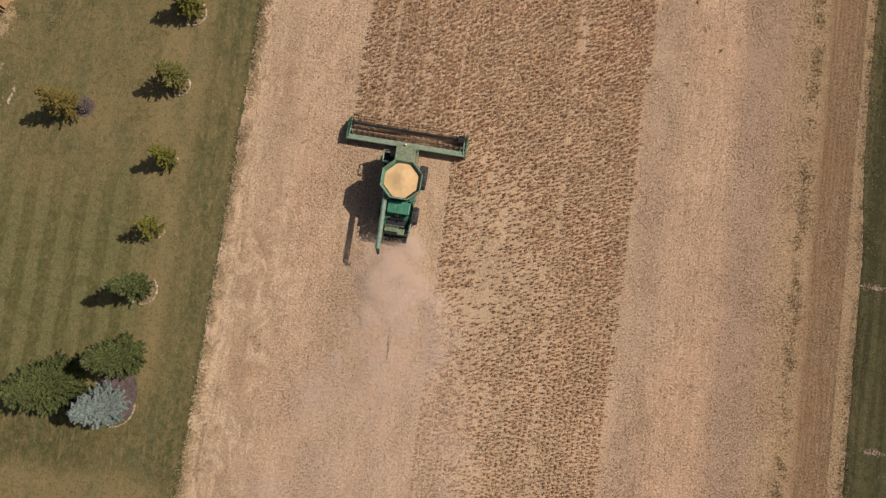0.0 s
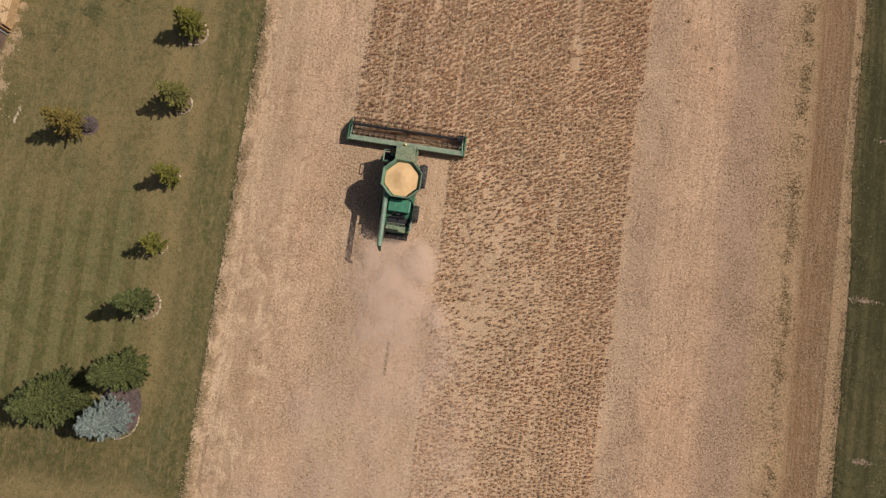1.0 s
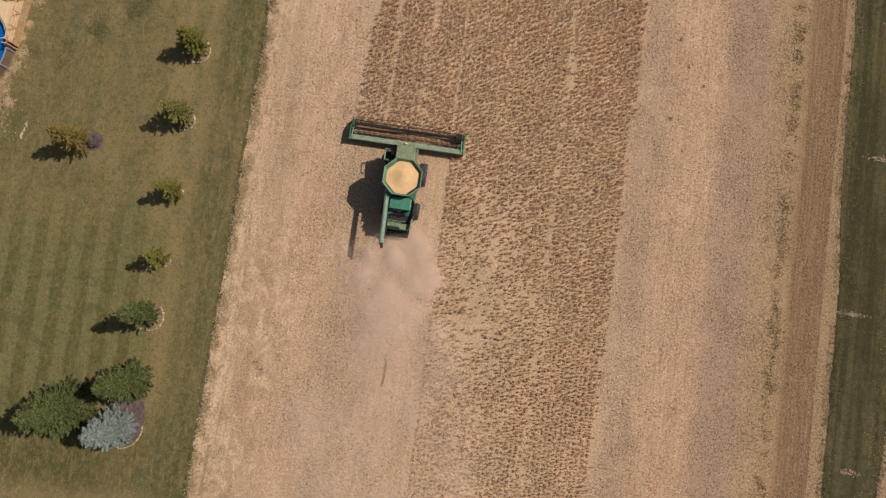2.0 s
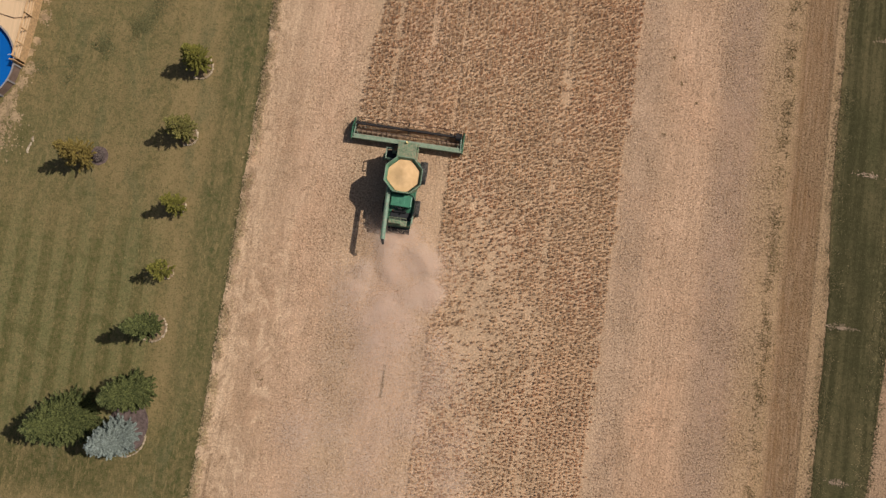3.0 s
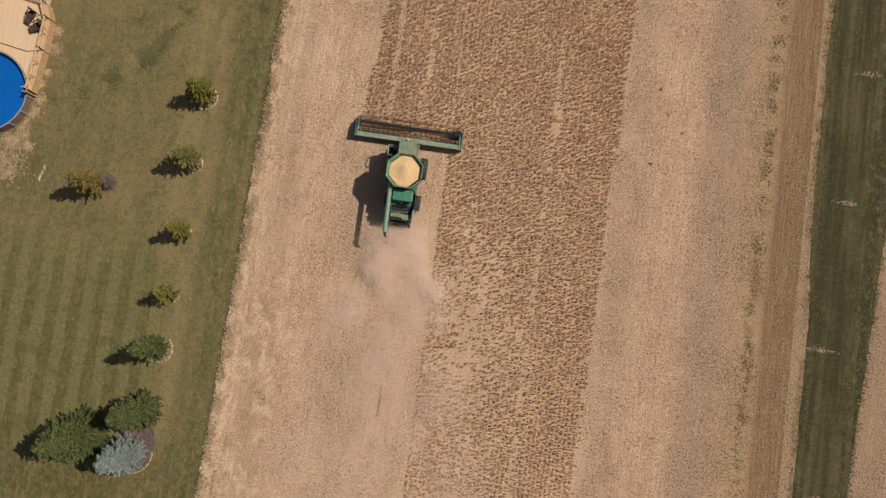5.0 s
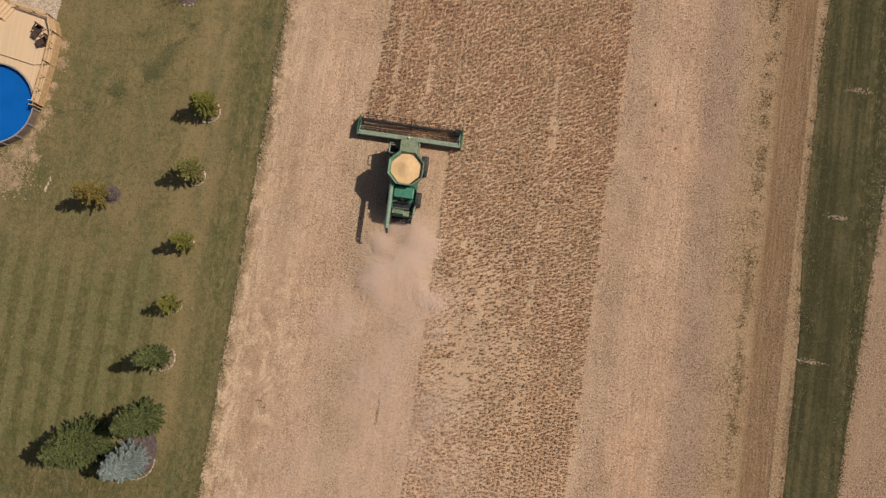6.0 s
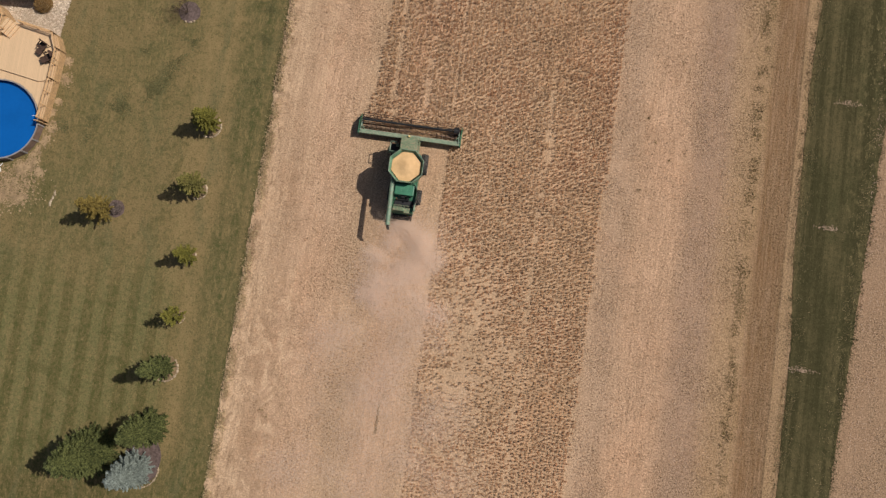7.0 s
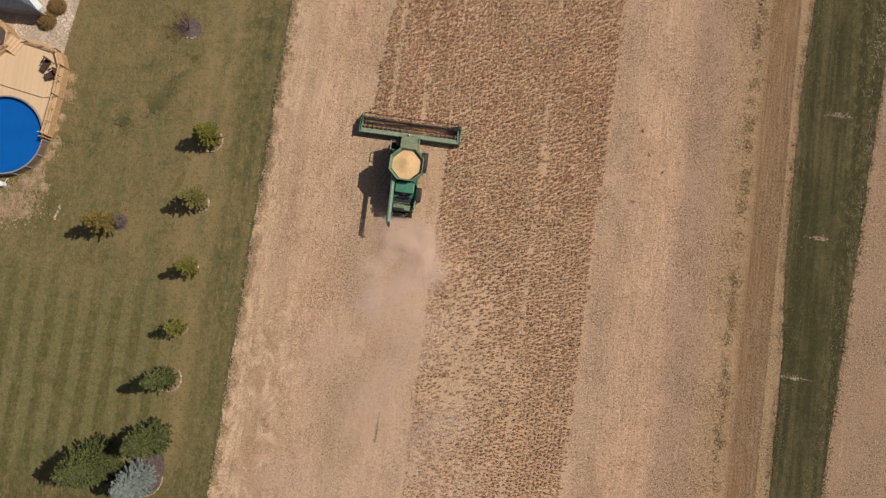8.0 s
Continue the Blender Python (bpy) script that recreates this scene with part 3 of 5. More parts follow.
def combine_harvester():
    top = tagged(new("combine_harvester"), "green combine harvester with a wide header and full grain tank", "combine harvester")
    xc = 0.32
    # header
    bm = B()
    box(bm, (-4.62, -0.08, 0.72), (4.62, 0.30, 1.02), 0.05)
    part_header = part("header", bm, M["header_green"], top, "wide green cutting platform")
    bm = B()
    side_prism(bm, [(0.28, 0.95), (0.33, 0.95), (0.36, 0.30), (0.55, 0.16), (1.55, 0.10), (1.55, 0.06), (0.5, 0.10), (0.28, 0.26)], -4.55, 4.55)
    part("platform_floor", bm, M["platform"], part_header, "worn steel platform floor")
    for s in (-1, 1):
        bm = B()
        side_prism(bm, [(-0.12, 0.3), (-0.12, 1.04), (0.35, 1.08), (1.0, 1.05), (1.5, 0.6), (1.75, 0.16), (1.75, 0.06), (0.2, 0.06)], s * 4.60, s * 4.70)
        part("end_panel", bm, M["green"], part_header)
        bm = B()
        rod(bm, (s * 4.65, 1.5, 0.28), (s * 4.65, 1.95, 0.10), 0.07, 0.02)
        part("crop_divider", bm, M["green"], part_header)
        bm = B()
        rod(bm, (s * 4.5, 0.1, 1.05), (s * 4.42, 1.15, 1.12), 0.05)
        rod(bm, (s * 4.1, 0.2, 1.0), (s * 4.45, 0.8, 1.08), 0.025)
        part("reel_arm", bm, M["tube_green"], part_header)
    bm = B()
    box(bm, (-4.55, 1.52, 0.05), (4.55, 1.62, 0.09))
    for i in range(120):
        x = -4.5 + 9.0 * i / 119
        rod(bm, (x, 1.6, 0.07), (x, 1.72, 0.06), 0.018, 0.004, 5)
    part("knife_bar", bm, M["dark"], part_header)
    bm = B()
    rod(bm, (-4.5, 0.72, 0.46), (4.5, 0.72, 0.46), 0.15, seg=12)
    n, turns = 260, 9
    for side in (-1, 1):
        prev = None
        for i in range(n // 2 + 1):
            x = side * (0.6 + 3.9 * i / (n // 2))
            a = side * 2 * math.pi * turns * i / (n // 2)
            pr = [bm.verts.new((x, 0.72 + r * math.cos(a), 0.46 + r * math.sin(a))) for r in (0.14, 0.25)]
            if prev:
                bm.faces.new((prev[0], prev[1], pr[1], pr[0]))
            prev = pr
    part("auger", bm, M["auger"], part_header, "dusty rust-brown auger")
    k = 3200
    px = np.clip(rng.normal(0.6, 2.4, k), -4.4, 4.4)
    py = rng.uniform(0.38, 1.5, k)
    t = blades(px, py, rng.uniform(0.2, 0.7, k) * (0.5 + 0.6 * np.exp(-((px - 1.2) / 2.0) ** 2)), rng.uniform(0.12, 0.4, k), rng.uniform(0.03, 0.08, k), rng.uniform(0.9, 1.7, k), rng.uniform(0, 6.28, k))
    soup("cut_crop", t, M["crop"], part_header, "stuff")["label"] = "cut bean plants piled on the platform"
    # reel, turning about its tube
    bm = B()
    rod(bm, (-4.4, 0, 0), (4.4, 0, 0), 0.11, seg=12)
    for x in (-4.35, 0.0, 4.35):
        for i in range(6):
            a = 6.2832 * i / 6
            rod(bm, (x, 0, 0), (x, 0.56 * math.cos(a), 0.56 * math.sin(a)), 0.022, seg=5)
        for i in range(6):
            a, b = 6.2832 * i / 6, 6.2832 * (i + 1) / 6
            rod(bm, (x, 0.4 * math.cos(a), 0.4 * math.sin(a)), (x, 0.4 * math.cos(b), 0.4 * math.sin(b)), 0.015, seg=5)
    reel = part("reel", bm, M["dark"], top, "dark reel with rusty tine bars", at=pose(0, 1.22, 0.98))
    for i in range(6):
        a = 6.2832 * i / 6
        y, z = 0.58 * math.cos(a), 0.58 * math.sin(a)
        bm = B()
        box(bm, (-4.4, y - 0.017, z - 0.017), (4.4, y + 0.017, z + 0.017))
        for j in range(40):
            x = -4.35 + 8.7 * j / 39
            rod(bm, (x, y, z), (x + 0.01, y + 0.14 * math.cos(a), z + 0.14 * math.sin(a)), 0.007, seg=3)
        part("bat", bm, M["bat"], reel, "dark rusty tine bar")
    bm = B()
    rod(bm, (3.95, 0, 0), (4.45, 0, 0), 0.33, seg=20)
    part("reel_drive", bm, M["dark"], reel)
    # feeder house and cab
    bm = B()
    side_prism(bm, [(0.25, 0.35), (0.25, 0.95), (-0.9, 1.6), (-1.9, 1.9), (-1.9, 1.1), (-0.6, 0.7)], xc - 0.75, xc + 0.75)
    part("feeder_house", bm, M["green_dusty"], top)
    bm = B()
    side_prism(bm, [(-0.62, 1.95), (-0.35, 2.6), (-0.55, 3.55), (-1.75, 3.55), (-1.8, 1.8)], xc - 0.68, xc + 0.68)
    cab = part("cab", bm, M["glass"], top, "dark tinted glass cab")
    bm = B()
    box(bm, (xc - 0.78, -1.80, 3.52), (xc + 0.72, -0.42, 3.72), 0.06)
    for i in range(5):
        box(bm, (xc - 0.55 + 0.27 * i, -1.7, 3.715), (xc - 0.50 + 0.27 * i, -0.55, 3.735))
    part("cab_roof", bm, M["green_dusty"], cab, "dusty faded green roof")
    for s in (-1, 1):
        for y in (-0.5, -1.74):
            bm = B()
            box(bm, (xc + s * 0.68 - 0.04, y - 0.04, 1.9), (xc + s * 0.68 + 0.04, y + 0.04, 3.55))
            part("cab_pillar", bm, M["green"], cab)
    bm = B()
    rod(bm, (xc - 0.10, -0.46, 3.72), (xc - 0.10, -0.46, 3.95), 0.09, 0.07, 12)
    part("beacon", bm, M["amber"], top, "amber warning beacon", smooth=False)
    for s in (-1, 1):
        bm = B()
        box(bm, (xc + s * 0.95 - 0.12, -0.62, 2.9), (xc + s * 0.95 + 0.12, -0.56, 3.25), 0.02)
        rod(bm, (xc + s * 0.7, -0.58, 3.3), (xc + s * 0.95, -0.58, 3.25), 0.02)
        part("mirror", bm, M["dark"], cab)
    # body
    bm = B()
    side_prism(bm, [(-1.7, 1.1), (-1.7, 2.9), (-4.8, 3.0), (-6.3, 2.5), (-6.9, 2.35), (-7.0, 1.3), (-6.2, 0.85), (-3.0, 0.8)], xc - 0.82, xc + 1.02)
    part("body", bm, M["green"], top, "green sheet metal body")
    for s in (-1, 1):
        for y0, y1 in ((-1.75, -3.25), (-3.3, -4.85), (-4.9, -6.5)):
            bm = B()
            x = xc + 0.1 + s * 0.98
            box(bm, (x - 0.05, y1, 1.55), (x + 0.05, y0, 2.75), 0.03)
            part("side_panel", bm, M["green"], top)
    # grain tank: a flared octagon over a square hopper
    cx, cy = xc + 0.02, -3.15
    def octagon(a, b, z, c=0.62):
        return [Vector((cx + x, cy + y, z)) for x, y in ((-a, -b + c * b), (-a, b - c * b), (-a + c * a, b), (a - c * a, b), (a, b - c * b), (a, -b + c * b), (a - c * a, -b), (-a + c * a, -b))]
    bm = B()
    loops = [octagon(1.15, 1.2, 2.75, 0.25), octagon(1.43, 1.38, 4.15, 0.56), octagon(1.47, 1.42, 4.25, 0.56), octagon(1.43, 1.38, 4.26, 0.56), octagon(1.26, 1.24, 3.90, 0.56), octagon(0.9, 0.9, 2.9, 0.3)]
    rows = [[bm.verts.new(v) for v in l] for l in loops]
    for p, q in zip(rows, rows[1:]):
        for i in range(8):
            bm.faces.new((p[i], p[(i + 1) % 8], q[(i + 1) % 8], q[i]))
    bm.faces.new(rows[-1])
    tank = part("grain_tank", bm, M["tank_green"], top, "green flared octagonal grain tank")
    bm = B()
    o = octagon(1.45, 1.40, 4.27, 0.56)
    for i in range(8):
        rod(bm, o[i], o[(i + 1) % 8], 0.035, seg=6)
    for v in o:
        rod(bm, v - Vector((0, 0, 0.3)), v + Vector((0, 0, 0.06)), 0.03, seg=5)
    part("tank_rim", bm, M["tube_green"], tank)
    bm = B()
    rings, seg = [], 48
    for j in range(13):
        f = j / 12
        ring = []
        for i in range(seg):
            a = 6.2832 * i / seg
            lim = 1.27 / max(abs(math.cos(a)), abs(math.sin(a)), (abs(math.cos(a)) + abs(math.sin(a))) / 1.37)
            rr = f * lim * 0.985
            x, y = rr * math.cos(a), rr * math.sin(a)
            h = 3.93 + 0.30 * math.exp(-((math.hypot(x - 0.12, y - 0.1)) / 0.75) ** 2) + 0.02 * noise.noise((x * 3, y * 3, 2))
            ring.append(bm.verts.new((cx + x, cy + y, h)))
        rings.append(ring)
    for p, q in zip(rings, rings[1:]):
        for i in range(seg):
            bm.faces.new((p[i], q[i], q[(i + 1) % seg], p[(i + 1) % seg]))
    bmesh.ops.remove_doubles(bm, verts=bm.verts[:], dist=0.002)
    part("grain", bm, M["grain"], tank, "heap of pale tan soybeans", smooth=True)
    # engine deck
    bm = B()
    box(bm, (xc - 0.72, -5.55, 2.95), (xc + 0.95, -4.62, 3.42), 0.07)
    for i in range(3):
        box(bm, (xc - 0.5 + 0.5 * i, -5.3, 3.415), (xc - 0.12 + 0.5 * i, -4.9, 3.435), 0.01)
    part("engine_hood", bm, M["hood_green"], top, "bright green engine hood")
    bm = B()
    box(bm, (xc - 0.66, -6.5, 2.4), (xc + 1.0, -5.55, 2.64), 0.04)
    rod(bm, (xc - 0.4, -5.9, 2.7), (xc + 0.6, -5.85, 2.8), 0.11, seg=10)
    rod(bm, (xc + 0.1, -6.1, 2.7), (xc + 0.55, -5.6, 3.05), 0.06, seg=8)
    box(bm, (xc - 0.1, -5.75, 2.7), (xc + 0.2, -5.6, 3.1), 0.03)
    part("engine", bm, M["dark"], top, "dark greasy engine")
    bm = B()
    for i in range(4):
        rod(bm, (xc - 0.3 + 0.2 * i, -5.62, 2.9), (xc - 0.3 + 0.2 * i, -5.56, 3.2), 0.05, seg=8)
    part("filter", bm, M["iron"], top)
    bm = B()
    rod(bm, (xc - 0.45, -5.9, 2.6), (xc - 0.45, -5.9, 3.55), 0.06, seg=10)
    part("exhaust_pipe", bm, M["rust"], top)
    bm = B()
    for i in range(9):
        a = radians(-52 + 13 * i)
        b = radians(-52 + 13 * (i + 1))
        p = [(xc + 0.55 + 0.75 * math.cos(q), -5.5 + 1.15 * math.sin(q)) for q in (a, b)]
        prism(bm, [p[0], p[1], (p[1][0] - 0.05, p[1][1]), (p[0][0] - 0.05, p[0][1])], 2.3, 3.2)
    part("radiator_screen", bm, M["dark"], top, "curved black radiator screen")
    bm = B()
    box(bm, (xc + 1.08, -6.75, 2.35), (xc + 1.2, -5.7, 2.95), 0.04)
    part("fender", bm, M["tube_green"], top)
    bm = B()
    box(bm, (xc - 0.74, -6.86, 2.30), (xc + 0.30, -6.46, 2.68), 0.05)
    box(bm, (xc + 0.24, -7.0, 2.25), (xc + 0.76, -6.52, 2.60), 0.05)
    box(bm, (xc - 0.62, -6.7, 2.675), (xc + 0.1, -6.62, 2.70), 0.01)
    rod(bm, (xc - 0.7, -6.42, 3.0), (xc + 0.7, -6.42, 3.0), 0.025)
    for i in range(4):
        rod(bm, (xc - 0.7 + 0.467 * i, -6.42, 2.6), (xc - 0.7 + 0.467 * i, -6.42, 3.0), 0.02)
    part("rear_hood", bm, M["green_dusty"], top)
    bm = B()
    side_prism(bm, [(-6.4, 1.3), (-7.15, 1.35), (-7.45, 0.85), (-7.0, 0.75), (-6.3, 0.9)], xc - 0.8, xc + 0.95)
    part("straw_chopper", bm, M["dark"], top)
    # unloading auger folded back along the machine
    ax = -0.66
    bm = B()
    rod(bm, (ax, -2.4, 3.35), (ax - 0.02, -4.5, 3.62), 0.19, seg=14)
    rod(bm, (ax - 0.02, -4.5, 3.62), (ax + 0.10, -8.35, 3.72), 0.19, seg=14)
    for y in (-4.6, -6.2, -7.6):
        rod(bm, (ax + 0.03, y, 3.66), (ax + 0.03, y - 0.06, 3.66), 0.215, seg=14)
    tube = part("unloading_auger", bm, M["tube_green"], top, "long faded green unloading tube", smooth=False)
    bm = B()
    rod(bm, (ax + 0.10, -8.33, 3.72), (ax + 0.15, -8.55, 3.58), 0.15, 0.12, 12)
    rod(bm, (ax + 0.15, -8.55, 3.59), (ax + 0.16, -8.64, 3.3), 0.12, 0.10, 12)
    part("spout", bm, M["rubber"], tube, "black rubber spout")
    # steps and platform on the cab's side
    bm = B()
    box(bm, (xc - 1.75, -1.75, 1.85), (xc - 0.72, -0.85, 1.92))
    platform = part("cab_platform", bm, M["dark"], top, "dark steel tread plate")
    bm = B()
    for i in range(5):
        box(bm, (xc - 2.15 + 0.08 * i, -1.5, 0.55 + 0.28 * i), (xc - 1.9 + 0.08 * i, -1.0, 0.59 + 0.28 * i))
    for y in (-1.52, -0.98):
        rod(bm, (xc - 2.1, y, 0.5), (xc - 1.75, y, 1.9), 0.03)
    part("ladder", bm, M["green_dusty"], platform)
    for a, b in (((-1.72, -0.88), (-1.72, -1.72)), ((-1.72, -1.72), (-0.9, -1.75)), ((-1.72, -0.88), (-1.2, -0.86))):
        bm = B()
        rod(bm, (xc + a[0], a[1], 2.85), (xc + b[0], b[1], 2.85), 0.035)
        rod(bm, (xc + a[0], a[1], 2.4), (xc + b[0], b[1], 2.4), 0.025)
        rod(bm, (xc + a[0], a[1], 1.9), (xc + a[0], a[1], 2.85), 0.03)
        part("handrail", bm, M["tube_green"], platform)
    for x, y in ((-1.5, -1.62), (-1.15, -1.0)):
        bm = B()
        box(bm, (xc + x - 0.14, y - 0.12, 1.92), (xc + x + 0.14, y + 0.12, 2.2), 0.03)
        part("toolbox", bm, M["green_dusty"], platform)
    bm = B()
    rod(bm, (xc - 1.5, -2.2, 0.95), (xc + 1.5, -2.2, 0.95), 0.14)
    part("axle", bm, M["dark"], top)
    bm = B()
    rod(bm, (xc - 1.35, -5.2, 0.68), (xc + 1.35, -5.2, 0.68), 0.09)
    part("axle", bm, M["dark"], top)
    wheels = [wheel(top, xc + s * 1.38, -2.2, 0.92, 0.62, 22) for s in (-1, 1)]
    wheels += [wheel(top, xc + s * 1.30, -5.2, 0.66, 0.44, 18) for s in (-1, 1)]
    return top, reel, wheels


M["tank_green"] = plain("bright_green_paint", (0.115, 0.245, 0.155), 0.45, wear=0.25, dirt=(0.33, 0.29, 0.19), amount=0.3)
M["hood_green"] = plain("teal_green_paint", (0.06, 0.205, 0.125), 0.4, wear=0.2, dirt=(0.2, 0.25, 0.17), amount=0.1)
M["bat"] = plain("brown_tine_bar", (0.055, 0.03, 0.022), 0.8, wear=0.3)
M["header_green"] = plain("dust_covered_green_paint", (0.20, 0.27, 0.185), 0.6, wear=0.25, dirt=(0.36, 0.32, 0.23), amount=0.4)
M["auger"] = plain("dusty_rusty_steel", (0.25, 0.165, 0.12), 0.8, 0.1, wear=0.3, dirt=(0.36, 0.25, 0.15), amount=0.5)
M["platform"] = plain("dusty_grey_steel", (0.36, 0.35, 0.30), 0.7, 0.1, wear=0.3, dirt=(0.36, 0.25, 0.15), amount=0.5)
COMBINE, REEL, WHEELS = combine_harvester()


# ---- dust thrown up behind the combine: puffs of loose specks ----
def dust_material():
    n = Nodes("dust")
    col = n.mix(n.add("ShaderNodeNewGeometry").outputs["Random Per Island"], (0.82, 0.635, 0.505), (0.89, 0.715, 0.58))
    glow = n.add("ShaderNodeBsdfTranslucent")
    n.put(col, glow.inputs[0])
    solid = n.add("ShaderNodeBsdfDiffuse")
    n.put(col, solid.inputs[0])
    half = n.add("ShaderNodeMixShader")
    half.inputs[0].default_value = 0.3
    n.tree.links.new(solid.outputs[0], half.inputs[1])
    n.tree.links.new(glow.outputs[0], half.inputs[2])
    clear = n.add("ShaderNodeBsdfTransparent")
    mixer = n.add("ShaderNodeMixShader")
    mixer.inputs[0].default_value = 0.52
    n.tree.links.new(half.outputs[0], mixer.inputs[2])
    n.tree.links.new(clear.outputs[0], mixer.inputs[1])
    n.tree.links.new(mixer.outputs[0], n.tree.nodes["Material Output"].inputs[0])
    return n.mat


M["dust"] = dust_material()


def puff_mesh(seed, size, count, speck):
    r = np.random.default_rng(seed)
    lumps = r.normal(0, 0.55, (9, 3)) * (size, size, size * 0.35)
    c = lumps[r.choice(9, count, p=np.arange(1, 10) / 45)] + r.normal(0, 0.52, (count, 3)) * (size, size * 1.15, size * 0.4)
    c[:, 2] = np.abs(c[:, 2] + 0.3 * size) + 0.05
    d = r.normal(0, 1, (count, 3, 3)) * speck
    d[:, :, 2] *= 0.10
    tris = c[:, None, :] + d
    tris[:, :, 2] = np.maximum(tris[:, :, 2], 0.03)
    ob = soup("dust_puff", tris, M["dust"])
    me = ob.data
    bpy.data.objects.remove(ob)
    return me


PUFFS = []


def dust():
    small = [puff_mesh(40 + i, 0.68, 5400, 0.021) for i in range(3)]
    wide = [puff_mesh(50 + i, 1.45, 4200, 0.023) for i in range(3)]
    r = random.Random(5)
    for i in range(260):
        born = -16.0 + 24.0 * i / 259 + r.uniform(-0.05, 0.05)
        dense = i % 5 < 3
        # the wind tears the plume into an arm on either side by turns
        arm = r.random()
        if arm < 0.38 and math.sin(born * 1.25 + 0.6) > -0.2:
            side, vx = r.uniform(1.5, 2.3), r.uniform(0.02, 0.14)
        elif arm > 0.88 and math.sin(born * 0.9 + 2.0) > 0:
            side, vx = r.uniform(-1.6, -0.8), r.uniform(-0.30, -0.15)
        else:
            side, vx = r.uniform(-1.1, 1.75), r.uniform(-0.20, 0.04)
        dense = dense and side > -1.2
        me = (small if dense else wide)[r.randrange(3)]
        ob = tagged(new("dust_puff", me), "thin tan dust hanging behind the combine", "dust", group="dust behind the combine", kind="stuff")
        PUFFS.append((ob, born, side, vx, r.uniform(-0.5, 0.1), r.uniform(0, 360), r.uniform(0.0, 0.7), dense))


dust()


# ---- trees and beds ----
def needles(name, a, b, soft=0.22):
    return random_island(name, a, b, 0.7, soft)


M["spruce"] = needles("spruce_needles", (0.028, 0.040, 0.014), (0.19, 0.198, 0.066), 0.04)
M["spruce_light"] = needles("yellow_green_needles", (0.11, 0.11, 0.025), (0.32, 0.28, 0.06))
M["olive"] = needles("olive_needles", (0.115, 0.112, 0.034), (0.34, 0.29, 0.09))
M["golden"] = needles("golden_leaves", (0.15, 0.11, 0.03), (0.38, 0.28, 0.08))
M["blue"] = needles("blue_spruce_needles", (0.14, 0.165, 0.145), (0.37, 0.415, 0.375), 0.1)
M["bark"] = plain("bark", (0.10, 0.07, 0.05), 0.9, wear=0.4, scale=8)
M["mulch"] = plain("mauve_mulch", (0.135, 0.095, 0.085), 0.95, wear=0.45, scale=4)
M["stones"] = random_island("border_stones", (0.30, 0.225, 0.15), (0.52, 0.41, 0.29), 0.8)
M["bed_soil"] = plain("bed_soil", (0.25, 0.172, 0.095), 0.95, wear=0.35, scale=2)
M["soil"] = plain("bare_soil", (0.36, 0.25, 0.145), 0.95, wear=0.35, scale=2)


def conifer(name, x, y, h, r, material, seed, label, full=1.0, rise=0.2, clump=0.11, shape=0.75):
    g = np.random.default_rng(seed)
    top = tagged(new(name), label, "tree")
    top.matrix_basis = pose(x, y, 0.03)
    bm = B()
    rod(bm, (0, 0, -0.05), (0, 0, h * 0.92), 0.035 * h ** 0.8, 0.01, 8)
    tris = []
    levels = int(h / 0.17)
    for lv in range(levels):
        f = lv / levels
        z = h * (0.05 + 0.93 * f)
        reach = r * min(1.0, 0.8 + 2 * f) * (1 - f) ** shape
        n = max(4, int((8.5 if r > 1.4 else 7) * full * (1 - 0.5 * f)))
        spin = g.uniform(0, 6.28)
        for b in range(n):
            ln = reach * (g.uniform(0.62, 1.12) if r > 1.4 else g.uniform(0.6, 1.2))
            a = spin + 6.2832 * b / n + g.normal(0, 0.16)
            d = np.array([math.cos(a), math.sin(a), rise - 0.25 * (1 - f)])
            if lv % 3 == 0 and b % 2 == 0:
                rod(bm, (0, 0, z), (d[0] * ln * 0.9, d[1] * ln * 0.9, z + d[2] * ln * 0.9), 0.018, 0.006, 4)
            k = max(4, int((24 if r > 1.4 else 19) * full * ln / r * 1.4))
            s = g.uniform(0.18, 1.0, k) ** 0.7
            p = np.array([0, 0, z]) + d * (ln * s)[:, None] + g.normal(0, 1, (k, 3)) * ((0.03 + 0.05 * r) * (1.05 - s))[:, None]
            for q in range(2):
                t = a + g.normal(0, 0.6, k)
                tris.append(blades(p[:, 0], p[:, 1], p[:, 2], g.uniform(0.8, 2.2, k) * clump, g.uniform(0.6, 1.3, k) * clump, g.uniform(0.9, 1.7, k), t))
        # the dense inner growth of a broad tree, which lets little light through
        if r > 1.4 or h > 5.5:
            k = int(70 * reach)
            s = np.sqrt(g.random(k)) * (0.68 if r > 1.4 else 0.5) * reach
            a = g.uniform(0, 6.28, k)
            tris.append(blades(s * np.cos(a), s * np.sin(a), z - 0.25 * s + g.normal(0, 0.08, k), g.uniform(1.5, 3.0, k) * clump, g.uniform(1.2, 2.2, k) * clump, g.uniform(1.2, 1.8, k), a))
    part("trunk", bm, M["bark"], top)
    soup("crown", np.concatenate(tris), material, top)
    return top


